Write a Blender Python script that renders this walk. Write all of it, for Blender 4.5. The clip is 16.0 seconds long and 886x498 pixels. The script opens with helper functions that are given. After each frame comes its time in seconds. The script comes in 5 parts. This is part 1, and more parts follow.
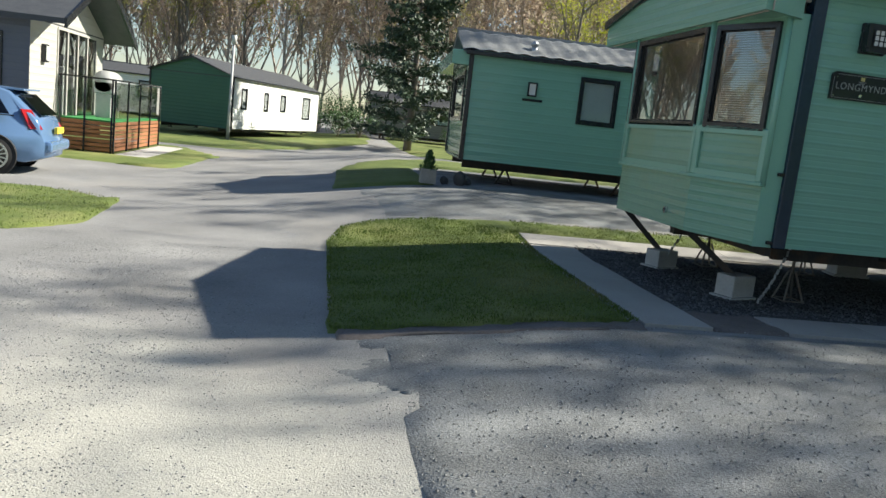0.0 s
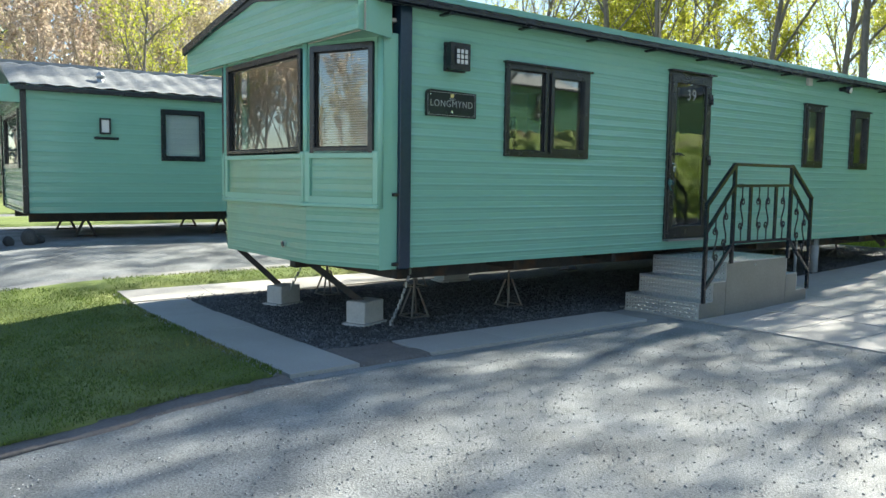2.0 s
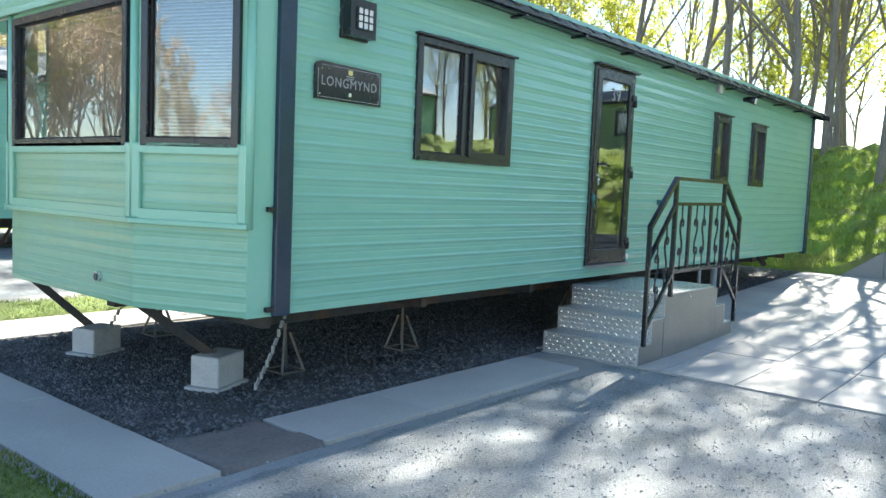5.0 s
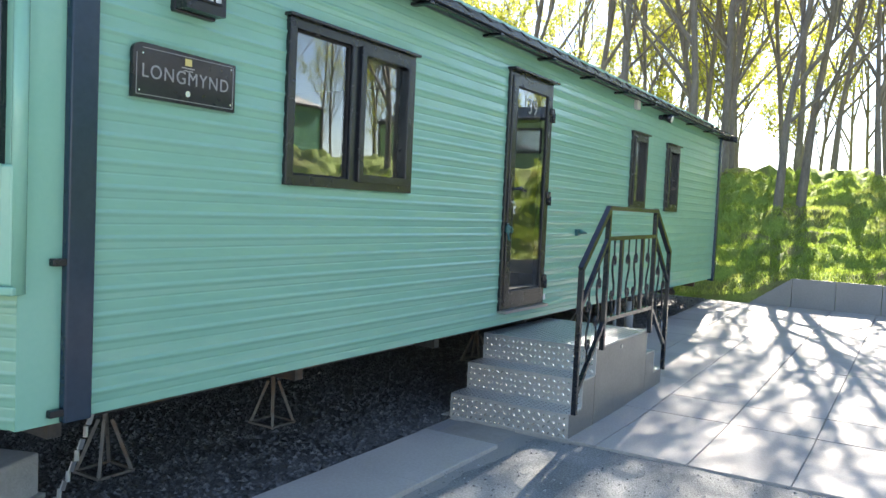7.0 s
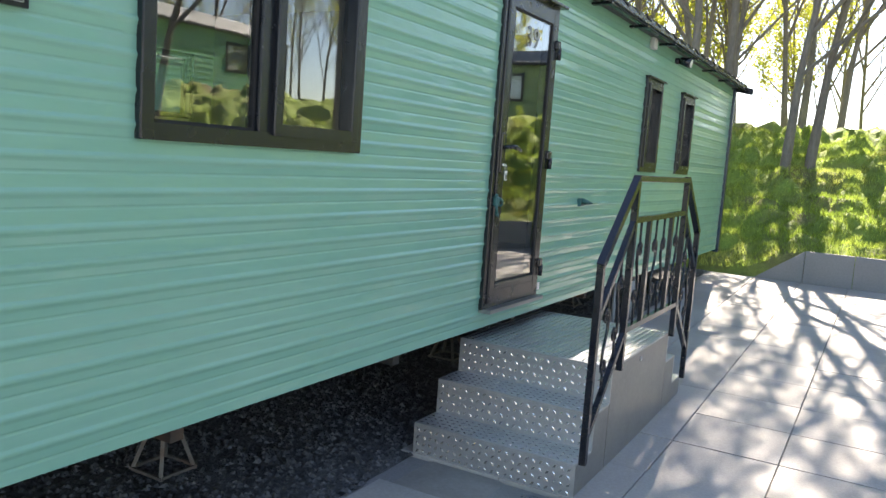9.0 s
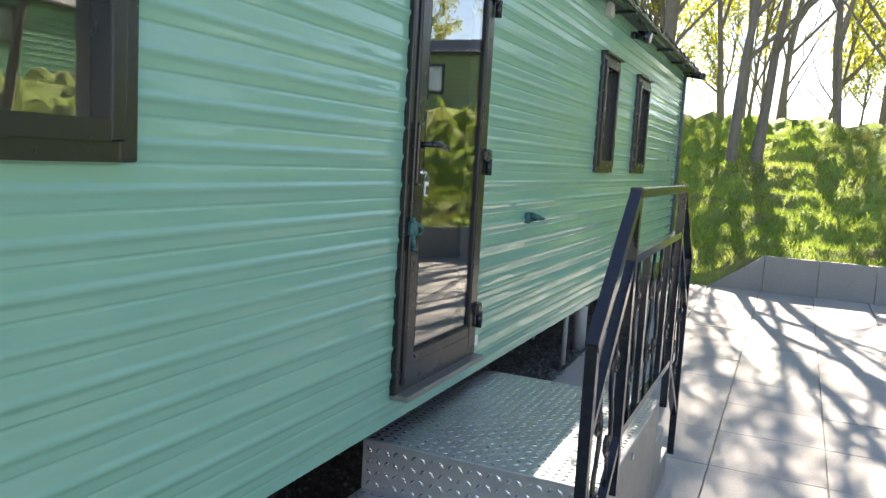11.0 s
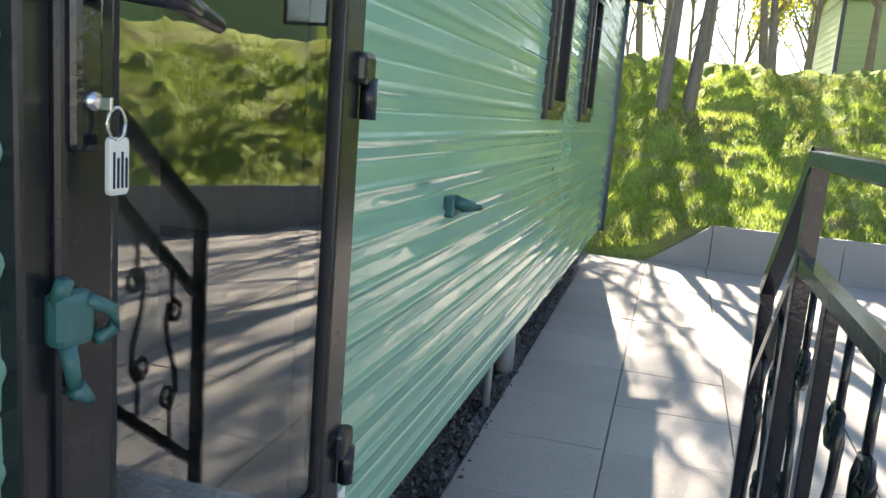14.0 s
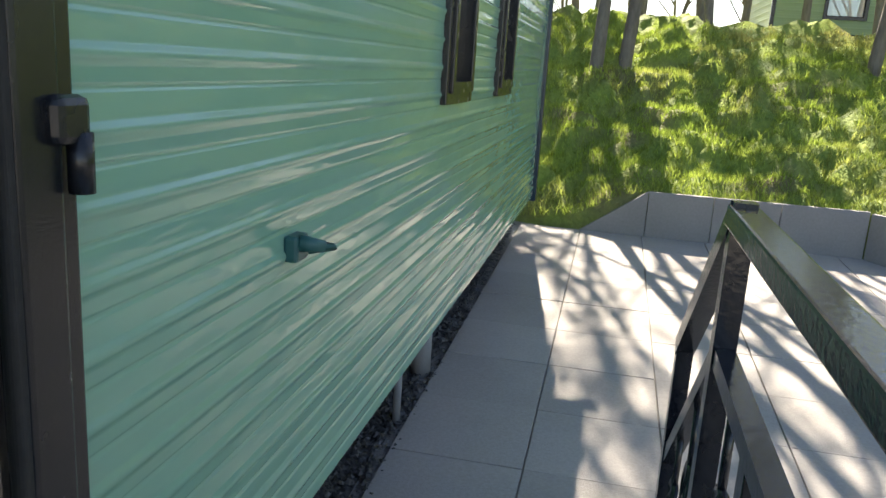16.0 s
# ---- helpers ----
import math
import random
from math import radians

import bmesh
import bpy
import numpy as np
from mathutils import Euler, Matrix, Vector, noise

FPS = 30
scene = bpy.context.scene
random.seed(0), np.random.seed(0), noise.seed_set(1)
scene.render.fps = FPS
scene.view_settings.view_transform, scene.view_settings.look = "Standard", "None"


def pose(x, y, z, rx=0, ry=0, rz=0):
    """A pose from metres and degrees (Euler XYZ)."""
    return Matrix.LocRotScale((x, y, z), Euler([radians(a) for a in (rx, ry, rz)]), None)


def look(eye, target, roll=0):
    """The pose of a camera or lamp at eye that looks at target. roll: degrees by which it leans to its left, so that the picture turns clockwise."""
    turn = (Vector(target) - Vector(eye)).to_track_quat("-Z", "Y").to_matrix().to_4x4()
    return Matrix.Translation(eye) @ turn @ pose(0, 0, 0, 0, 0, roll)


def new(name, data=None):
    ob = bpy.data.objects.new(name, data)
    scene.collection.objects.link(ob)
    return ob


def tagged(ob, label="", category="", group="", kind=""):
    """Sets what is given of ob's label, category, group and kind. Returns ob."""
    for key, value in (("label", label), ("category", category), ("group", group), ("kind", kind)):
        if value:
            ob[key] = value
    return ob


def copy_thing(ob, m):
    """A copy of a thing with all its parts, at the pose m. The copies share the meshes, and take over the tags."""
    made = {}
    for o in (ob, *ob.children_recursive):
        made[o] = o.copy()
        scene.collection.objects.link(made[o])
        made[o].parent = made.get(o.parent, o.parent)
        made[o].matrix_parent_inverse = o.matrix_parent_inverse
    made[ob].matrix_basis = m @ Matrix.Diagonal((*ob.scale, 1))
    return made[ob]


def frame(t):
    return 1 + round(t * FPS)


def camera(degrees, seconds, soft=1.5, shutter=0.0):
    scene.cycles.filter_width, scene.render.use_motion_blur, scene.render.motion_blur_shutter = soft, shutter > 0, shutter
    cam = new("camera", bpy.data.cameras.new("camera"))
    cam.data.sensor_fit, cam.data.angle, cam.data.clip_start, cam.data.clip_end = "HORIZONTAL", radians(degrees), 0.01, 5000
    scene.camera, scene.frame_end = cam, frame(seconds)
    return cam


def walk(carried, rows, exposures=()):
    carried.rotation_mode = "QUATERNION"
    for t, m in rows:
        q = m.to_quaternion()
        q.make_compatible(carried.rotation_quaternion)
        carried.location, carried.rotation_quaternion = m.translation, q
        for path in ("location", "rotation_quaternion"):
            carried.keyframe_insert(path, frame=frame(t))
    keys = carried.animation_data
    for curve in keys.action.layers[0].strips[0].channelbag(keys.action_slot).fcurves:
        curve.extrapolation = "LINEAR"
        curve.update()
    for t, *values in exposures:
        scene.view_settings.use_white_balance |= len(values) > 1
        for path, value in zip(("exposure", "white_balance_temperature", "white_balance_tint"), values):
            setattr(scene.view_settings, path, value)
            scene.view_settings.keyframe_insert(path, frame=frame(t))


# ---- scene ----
cam = camera(58.9, 16.0)
PATH = [
    (0, (1.026, -0.04, 1.391), (1.34, 1.911, 1.08), 6.3),
    (0.5, (1.139, 0.135, 1.354), (1.632, 2.04, 0.995), 5.1),
    (1, (1.187, 0.276, 1.4), (1.784, 2.153, 1.053), 2.8),
    (1.3, (1.166, 0.372, 1.451), (1.985, 2.172, 1.152), 2.8),
    (1.5, (1.116, 0.467, 1.429), (2.098, 2.194, 1.196), 2.2),
    (2, (1.108, 0.702, 1.42), (2.332, 2.275, 1.243), 0.8),
    (2.5, (1.183, 0.957, 1.424), (2.418, 2.516, 1.216), 0.6),
    (3, (1.141, 1.228, 1.455), (2.474, 2.706, 1.254), 1.1),
    (3.5, (1.191, 1.468, 1.448), (2.64, 2.837, 1.279), 1.7),
    (3.7, (1.298, 1.583, 1.434), (2.761, 2.938, 1.279), 1.7),
    (5.8, (2.34, 2.904, 1.495), (3.926, 4.112, 1.351), 2.0),
    (6, (2.432, 2.974, 1.508), (4.036, 4.162, 1.392), 1.5),
    (6.5, (2.748, 3.146, 1.508), (4.403, 4.266, 1.411), 1.7),
    (7, (3.074, 3.343, 1.559), (4.773, 4.393, 1.456), 2.6),
    (7.5, (3.37, 3.544, 1.59), (5.116, 4.516, 1.502), 3.0),
    (8, (3.8, 3.739, 1.612), (5.539, 4.709, 1.427), 3.9),
    (8.5, (4.109, 3.959, 1.622), (5.81, 4.989, 1.403), 3.6),
    (9, (4.437, 4.146, 1.657), (6.166, 5.124, 1.424), 4.1),
    (9.5, (4.813, 4.31, 1.688), (6.57, 5.235, 1.451), 3.8),
    (10, (5.132, 4.489, 1.692), (6.92, 5.353, 1.452), 3.6),
    (10.2, (5.28, 4.568, 1.697), (7.087, 5.389, 1.454), 4.1),
    (12.5, (7.056, 5.288, 1.693), (8.881, 6.08, 1.486), 2.2),
    (13, (7.362, 5.421, 1.69), (9.221, 6.124, 1.465), 3.2),
    (13.5, (7.692, 5.488, 1.667), (9.547, 6.171, 1.361), 3.6),
    (14, (7.966, 5.604, 1.653), (9.863, 6.136, 1.306), 4.6),
    (14.5, (8.163, 5.624, 1.654), (10.102, 5.956, 1.295), 5.0),
    (15, (8.429, 5.6, 1.722), (10.298, 6.101, 1.216), 4.0),
    (15.5, (8.428, 5.561, 1.79), (10.27, 6.148, 1.276), 4.2),
    (16, (8.487, 5.519, 1.808), (10.394, 5.912, 1.349), 3.7),
]
walk(cam, [(t, look(eye, target, roll)) for t, eye, target, roll in PATH],
     exposures=[(0, 1.05, 6550, 8), (1.0, 1.25, 6550, 7), (1.5, 1.65, 6450, 6), (2.0, 2.05, 6400, 5), (3.5, 2.55, 6250, 5),
                (6.0, 2.85, 6500, 10), (7.0, 2.78, 6700, 14), (8.0, 2.65, 6950, 17), (10.0, 2.68, 7150, 17), (13.0, 2.62, 7300, 17),
                (14.0, 2.8, 7350, 17), (14.5, 2.7, 7350, 17), (15.0, 2.22, 7250, 16), (16, 2.22, 7250, 16)])

# ---- light ----
SUN_WAY = Vector((1.28, 0.19, 1.0)).normalized()
world = bpy.data.worlds.new("sky")
scene.world = world
world.use_nodes = True
wn = world.node_tree.nodes
sky = wn.new("ShaderNodeTexSky")
sky.sky_type = "NISHITA"
sky.sun_disc = False
sky.dust_density, sky.ozone_density = 0.25, 2.0
sky.sun_elevation = math.asin(SUN_WAY.z)
sky.sun_rotation = math.atan2(SUN_WAY.x, SUN_WAY.y)
wn["Background"].inputs["Strength"].default_value = 0.062
world.node_tree.links.new(sky.outputs[0], wn["Background"].inputs[0])
sun = new("sun", bpy.data.lights.new("sun", "SUN"))
sun.data.energy, sun.data.angle, sun.data.color = 5.0, radians(0.55), (1.0, 0.94, 0.83)
sun.matrix_world = look((30, 4, 25), Vector((30, 4, 25)) - SUN_WAY)


# ---- materials ----
def mat(name, a, b, rough=0.6, scale=6.0, metal=0.0, bump=0.0, bscale=60.0, fine=40.0, stretch=(1, 1, 1),
        c=None, rnd=0.0, island=0.0, spec=0.5, bdist=0.01, trans=0.0):
    """A surface of two colours mixed at two scales, with fine relief; c is a third colour in stains."""
    m = bpy.data.materials.new(name)
    m.use_nodes = True
    nt, n = m.node_tree, m.node_tree.nodes
    L = nt.links.new
    p = n["Principled BSDF"]
    p.inputs["Metallic"].default_value = metal
    p.inputs["Specular IOR Level"].default_value = spec
    tc = n.new("ShaderNodeTexCoord")
    mp = n.new("ShaderNodeMapping")
    mp.inputs["Scale"].default_value = stretch
    geo = n.new("ShaderNodeNewGeometry")
    L(geo.outputs["Position"], mp.inputs[0])

    def nz(sc, det=4):
        t = n.new("ShaderNodeTexNoise")
        t.inputs["Scale"].default_value, t.inputs["Detail"].default_value = sc, det
        L(mp.outputs[0], t.inputs["Vector"])
        return t.outputs["Fac"]

    def ramp(x, lo, hi):
        r = n.new("ShaderNodeMapRange")
        r.inputs["From Min"].default_value, r.inputs["From Max"].default_value = lo, hi
        L(x, r.inputs["Value"])
        return r.outputs[0]

    def mix(f, x, y):
        k = n.new("ShaderNodeMix")
        k.data_type = "RGBA"
        L(f, k.inputs[0])
        for sock, v in ((k.inputs[6], x), (k.inputs[7], y)):
            if isinstance(v, tuple):
                sock.default_value = (*v, 1)
            else:
                L(v, sock)
        return k.outputs[2]
    add = n.new("ShaderNodeMath")
    add.operation = "ADD"
    half = n.new("ShaderNodeMath")
    half.operation = "MULTIPLY"
    half.inputs[1].default_value = 0.5
    L(ramp(nz(scale), 0.3, 0.7), add.inputs[0])
    L(ramp(nz(fine, 3), 0.3, 0.7), add.inputs[1])
    L(add.outputs[0], half.inputs[0])
    col = mix(half.outputs[0], a, b)
    if c:
        col = mix(ramp(nz(scale * 0.35, 5), 0.52, 0.72), col, c)
    if rnd or island:
        hsv = n.new("ShaderNodeHueSaturation")
        if rnd:
            o = n.new("ShaderNodeObjectInfo").outputs["Random"]
        else:
            o = geo.outputs["Random Per Island"]
        r = n.new("ShaderNodeMapRange")
        k = rnd or island
        r.inputs["To Min"].default_value, r.inputs["To Max"].default_value = 1 - k, 1 + k
        L(o, r.inputs["Value"])
        L(r.outputs[0], hsv.inputs["Value"])
        L(col, hsv.inputs["Color"])
        col = hsv.outputs[0]
    L(col, p.inputs["Base Color"])
    rr = n.new("ShaderNodeMapRange")
    rr.inputs["To Min"].default_value, rr.inputs["To Max"].default_value = max(0.03, rough * 0.8), min(1, rough * 1.2)
    L(nz(scale * 1.7), rr.inputs["Value"])
    L(rr.outputs[0], p.inputs["Roughness"])
    if trans:
        tl, mx = n.new("ShaderNodeBsdfTranslucent"), n.new("ShaderNodeMixShader")
        mx.inputs[0].default_value = trans
        L(col, tl.inputs["Color"])
        L(p.outputs[0], mx.inputs[1])
        L(tl.outputs[0], mx.inputs[2])
        L(mx.outputs[0], n["Material Output"].inputs["Surface"])
    if bump:
        bp = n.new("ShaderNodeBump")
        bp.inputs["Strength"].default_value, bp.inputs["Distance"].default_value = bump, bdist
        L(nz(bscale, 3), bp.inputs["Height"])
        L(bp.outputs[0], p.inputs["Normal"])
    return m


def glass_mat(name, tint, face=0.1, rough=0.0):
    """Clear glass: face is the share mirrored head-on by each side of a pane, rising to all at a grazing view."""
    m = bpy.data.materials.new(name)
    m.use_nodes = True
    nt, n = m.node_tree, m.node_tree.nodes
    n.remove(n["Principled BSDF"])
    tr, gl = n.new("ShaderNodeBsdfTransparent"), n.new("ShaderNodeBsdfGlossy")
    mx, lw, pw, rm = (n.new("ShaderNode" + k) for k in ("MixShader", "LayerWeight", "Math", "MapRange"))
    tr.inputs[0].default_value = (*tint, 1)
    gl.inputs["Roughness"].default_value = rough
    lw.inputs["Blend"].default_value = 0.5
    pw.operation = "POWER"
    pw.inputs[1].default_value = 4.0
    rm.inputs["To Min"].default_value = face
    nt.links.new(lw.outputs["Facing"], pw.inputs[0])
    nt.links.new(pw.outputs[0], rm.inputs["Value"])
    nt.links.new(rm.outputs[0], mx.inputs[0])
    nt.links.new(tr.outputs[0], mx.inputs[1])
    nt.links.new(gl.outputs[0], mx.inputs[2])
    nt.links.new(mx.outputs[0], n["Material Output"].inputs["Surface"])
    return m


M_GREEN = mat("green_cladding", (0.18, 0.385, 0.295), (0.20, 0.41, 0.315), 0.10, 1.2, bump=0.4, bscale=4.0, fine=9, stretch=(0.5, 1, 2.0), bdist=0.02)
M_GREENF = mat("green_front_panel", (0.18, 0.37, 0.27), (0.205, 0.395, 0.285), 0.16, 1.6, bump=0.15, bscale=3, fine=14, c=(0.22, 0.34, 0.20), bdist=0.01)
M_GREENT = mat("green_trim", (0.195, 0.415, 0.315), (0.22, 0.44, 0.335), 0.18, 3, bump=0.05)
M_ANTH = mat("anthracite_plastic", (0.007, 0.009, 0.012), (0.012, 0.014, 0.018), 0.26, 8, bump=0.05, bscale=200)
M_NAVY = mat("blue_black_trim", (0.008, 0.024, 0.045), (0.014, 0.034, 0.06), 0.22, 5)
M_BLACK = mat("black_painted_steel", (0.008, 0.01, 0.014), (0.016, 0.018, 0.024), 0.13, 12, bump=0.06, bscale=90)
M_CHASSIS = mat("dark_chassis_steel", (0.02, 0.02, 0.022), (0.05, 0.045, 0.04), 0.7, 9, bump=0.2, c=(0.10, 0.05, 0.025))
M_GALV = mat("galvanised_steel", (0.34, 0.36, 0.38), (0.46, 0.48, 0.5), 0.4, 14, metal=0.8, bump=0.1)
M_STAND = mat("dull_rusted_steel", (0.12, 0.11, 0.10), (0.2, 0.18, 0.16), 0.6, 14, metal=0.4, bump=0.1, c=(0.16, 0.09, 0.05))
M_ALU = mat("checker_plate_aluminium", (0.44, 0.455, 0.47), (0.54, 0.55, 0.56), 0.4, 7, metal=0.75, bump=0.08)
M_ALUP = mat("grey_aluminium_panel", (0.22, 0.22, 0.212), (0.29, 0.29, 0.28), 0.38, 4, metal=0.6, bump=0.05)
M_ROOF = mat("pressed_metal_roof_tile", (0.17, 0.18, 0.185), (0.30, 0.31, 0.31), 0.55, 5, bump=0.3, bscale=40)
M_ROOF2 = mat("dark_roof_felt", (0.045, 0.048, 0.055), (0.08, 0.085, 0.09), 0.6, 5, bump=0.3, bscale=40)
M_GLASS = glass_mat("window_glass", (0.82, 0.85, 0.84), 0.14)
M_GLASSD = glass_mat("dark_glass", (0.12, 0.13, 0.14), 0.08)
M_INNER = mat("pale_inner_wall", (0.42, 0.39, 0.33), (0.5, 0.46, 0.4), 0.8, 3)
M_CARPET = mat("brown_carpet", (0.10, 0.08, 0.06), (0.15, 0.12, 0.1), 0.95, 8, bump=0.3)
M_CURTAIN = mat("white_curtain", (0.65, 0.65, 0.66), (0.78, 0.78, 0.78), 0.9, 8)
M_BLIND = mat("white_blind", (0.6, 0.6, 0.6), (0.72, 0.72, 0.7), 0.5, 8)
M_SOFA = mat("grey_fabric", (0.14, 0.13, 0.13), (0.2, 0.19, 0.18), 0.95, 20, bump=0.3)
M_TARMAC = mat("worn_tarmac", (0.14, 0.14, 0.139), (0.33, 0.326, 0.317), 0.9, 0.8, bump=0.8, bscale=95, fine=70, c=(0.30, 0.285, 0.26), bdist=0.01)


def dust_over(m, centre, reach, colour):
    """Pale dust spread over a surface round a point, thinning outwards with a ragged edge."""
    nt, n = m.node_tree, m.node_tree.nodes
    p = n["Principled BSDF"]
    old = p.inputs["Base Color"].links[0].from_socket
    geo, dist, ns, fs, ad, rm, mx = (n.new("ShaderNode" + k) for k in
                                     ("NewGeometry", "VectorMath", "TexNoise", "TexNoise", "Math", "MapRange", "Mix"))
    dist.operation = "DISTANCE"
    dist.inputs[1].default_value = centre
    nt.links.new(geo.outputs["Position"], dist.inputs[0])
    ns.inputs["Scale"].default_value, ns.inputs["Detail"].default_value = 1.1, 7.0
    fs.inputs["Scale"].default_value, fs.inputs["Detail"].default_value = 38.0, 4.0
    nt.links.new(geo.outputs["Position"], ns.inputs["Vector"])
    nt.links.new(geo.outputs["Position"], fs.inputs["Vector"])
    ad.operation = "MULTIPLY_ADD"
    ad.inputs[1].default_value = reach * 1.3
    nt.links.new(ns.outputs["Fac"], ad.inputs[0])
    nt.links.new(dist.outputs["Value"], ad.inputs[2])
    rm.inputs["From Min"].default_value, rm.inputs["From Max"].default_value = reach * 1.0, reach * 2.1
    rm.inputs["To Min"].default_value, rm.inputs["To Max"].default_value = 0.88, 0.0
    nt.links.new(ad.outputs[0], rm.inputs["Value"])
    mx.data_type = "RGBA"
    nt.links.new(rm.outputs[0], mx.inputs[0])
    nt.links.new(old, mx.inputs[6])
    tone = n.new("ShaderNodeMix")
    tone.data_type = "RGBA"
    nt.links.new(fs.outputs["Fac"], tone.inputs[0])
    tone.inputs[6].default_value = (*[c * 0.6 for c in colour], 1)
    tone.inputs[7].default_value = (*[min(0.8, c * 1.35) for c in colour], 1)
    nt.links.new(tone.outputs[2], mx.inputs[7])
    nt.links.new(mx.outputs[2], p.inputs["Base Color"])


dust_over(M_TARMAC, (-0.6, 1.6, -0.2), 3.0, (0.62, 0.585, 0.50))
M_GRAVEL = mat("grey_chippings", (0.053, 0.057, 0.057), (0.315, 0.328, 0.325), 0.85, 2, bump=0.8, bscale=85, fine=75, bdist=0.008)
M_STONE = mat("grey_stone_chip", (0.13, 0.136, 0.136), (0.34, 0.345, 0.34), 0.8, 5, island=0.45)
M_DGRAVEL = mat("dark_gravel", (0.03, 0.031, 0.031), (0.09, 0.09, 0.09), 0.85, 5, bump=1.0, bscale=42, fine=55, bdist=0.03)
M_DSTONE = mat("dark_stone_chip", (0.045, 0.046, 0.048), (0.12, 0.12, 0.12), 0.8, 5, island=0.6)
M_SLAB = mat("concrete_paving", (0.31, 0.295, 0.27), (0.415, 0.395, 0.365), 0.85, 1.6, bump=0.25, bscale=120, fine=60, rnd=0.06)
M_JOINT = mat("sandy_joint", (0.24, 0.22, 0.195), (0.32, 0.30, 0.265), 0.95, 6, bump=0.4)
M_SOIL = mat("damp_brown_soil", (0.10, 0.085, 0.077), (0.19, 0.165, 0.15), 0.85, 4, bump=0.6, bscale=50)
M_BLOCK = mat("concrete_block", (0.38, 0.37, 0.35), (0.5, 0.49, 0.47), 0.9, 8, bump=0.4, bscale=90)
M_WALLP = mat("grey_concrete_panel", (0.215, 0.215, 0.215), (0.275, 0.275, 0.275), 0.8, 2, bump=0.15, bscale=80, rnd=0.05)
M_GRASS = mat("lawn_turf", (0.065, 0.10, 0.02), (0.155, 0.195, 0.04), 0.85, 1.6, bump=0.8, bscale=60, fine=30, c=(0.24, 0.25, 0.08), bdist=0.02)
M_BLADE = mat("grass_blade", (0.065, 0.115, 0.02), (0.165, 0.22, 0.04), 0.6, 1.3, island=0.35, c=(0.27, 0.25, 0.09), trans=0.35)
M_BANK = mat("rough_bank_grass", (0.12, 0.19, 0.03), (0.27, 0.35, 0.06), 0.9, 2.5, bump=0.9, bscale=35, fine=20, c=(0.17, 0.14, 0.07), bdist=0.03)
M_BBLADE = mat("bank_grass_blade", (0.18, 0.28, 0.04), (0.36, 0.44, 0.08), 0.55, 1.6, island=0.4, c=(0.40, 0.38, 0.13), trans=0.5)
M_BARK = mat("grey_brown_bark", (0.11, 0.095, 0.08), (0.22, 0.195, 0.165), 0.9, 5, bump=0.8, bscale=22, fine=30, stretch=(1, 1, 0.3), bdist=0.02)
M_TWIG = mat("brown_twig", (0.13, 0.095, 0.07), (0.24, 0.19, 0.15), 0.85, 3, island=0.25)
M_BARKF = mat("pinkish_bare_twig", (0.32, 0.26, 0.22), (0.50, 0.43, 0.38), 0.85, 0.6, island=0.3)
M_LEAF = mat("spring_leaf", (0.30, 0.33, 0.035), (0.46, 0.46, 0.07), 0.55, 2, island=0.35, trans=0.5)
M_LEAFB = mat("russet_bud", (0.46, 0.36, 0.27), (0.62, 0.53, 0.44), 0.7, 0.15, island=0.45, trans=0.4, c=(0.34, 0.33, 0.12))
M_NEEDLE = mat("pine_needle", (0.022, 0.045, 0.024), (0.05, 0.085, 0.045), 0.6, 2, island=0.45)
M_HEDGE = mat("evergreen_shrub", (0.03, 0.075, 0.02), (0.07, 0.14, 0.04), 0.6, 2, island=0.4)
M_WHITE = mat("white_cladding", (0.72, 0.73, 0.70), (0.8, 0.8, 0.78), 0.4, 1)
M_CREAM = mat("cream_cladding", (0.44, 0.43, 0.39), (0.50, 0.49, 0.45), 0.5, 1)
M_GREY = mat("grey_blue_cladding", (0.10, 0.115, 0.145), (0.13, 0.145, 0.175), 0.5, 1)
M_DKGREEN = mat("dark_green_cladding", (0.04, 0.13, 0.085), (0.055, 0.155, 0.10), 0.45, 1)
M_SAGE = mat("sage_green_cladding", (0.24, 0.33, 0.17), (0.28, 0.37, 0.2), 0.5, 1)
M_TAUPE = mat("grey_brown_cladding", (0.16, 0.155, 0.155), (0.2, 0.195, 0.19), 0.5, 1)
M_WOOD = mat("red_brown_decking", (0.24, 0.095, 0.04), (0.36, 0.16, 0.075), 0.6, 3, bump=0.3, fine=25, stretch=(1, 0.2, 4), rnd=0.2)
M_TURF = mat("artificial_turf", (0.02, 0.17, 0.04), (0.04, 0.24, 0.07), 0.9, 5, bump=0.5)
M_CARBLUE = mat("light_blue_car_paint", (0.14, 0.25, 0.43), (0.155, 0.265, 0.45), 0.16, 1, metal=0.35)
M_TYRE = mat("tyre_rubber", (0.012, 0.012, 0.012), (0.025, 0.025, 0.025), 0.85, 9, bump=0.2)
M_ALLOY = mat("silver_alloy", (0.55, 0.56, 0.57), (0.65, 0.66, 0.67), 0.3, 4, metal=0.8)
M_RED = mat("red_lamp_lens", (0.4, 0.01, 0.012), (0.5, 0.02, 0.02), 0.15, 4)
M_YELLOW = mat("yellow_plate", (0.75, 0.55, 0.05), (0.8, 0.6, 0.07), 0.4, 4)
M_POST = mat("pale_grey_post", (0.42, 0.43, 0.43), (0.52, 0.53, 0.52), 0.5, 4)
M_PIPE = mat("grey_plastic_pipe", (0.30, 0.32, 0.34), (0.36, 0.38, 0.4), 0.35, 4)
M_TEAL = mat("dark_teal_plastic", (0.02, 0.10, 0.10), (0.03, 0.13, 0.125), 0.4, 8)
M_SIGN = mat("slate_black_sign", (0.012, 0.012, 0.015), (0.022, 0.022, 0.026), 0.12, 6)
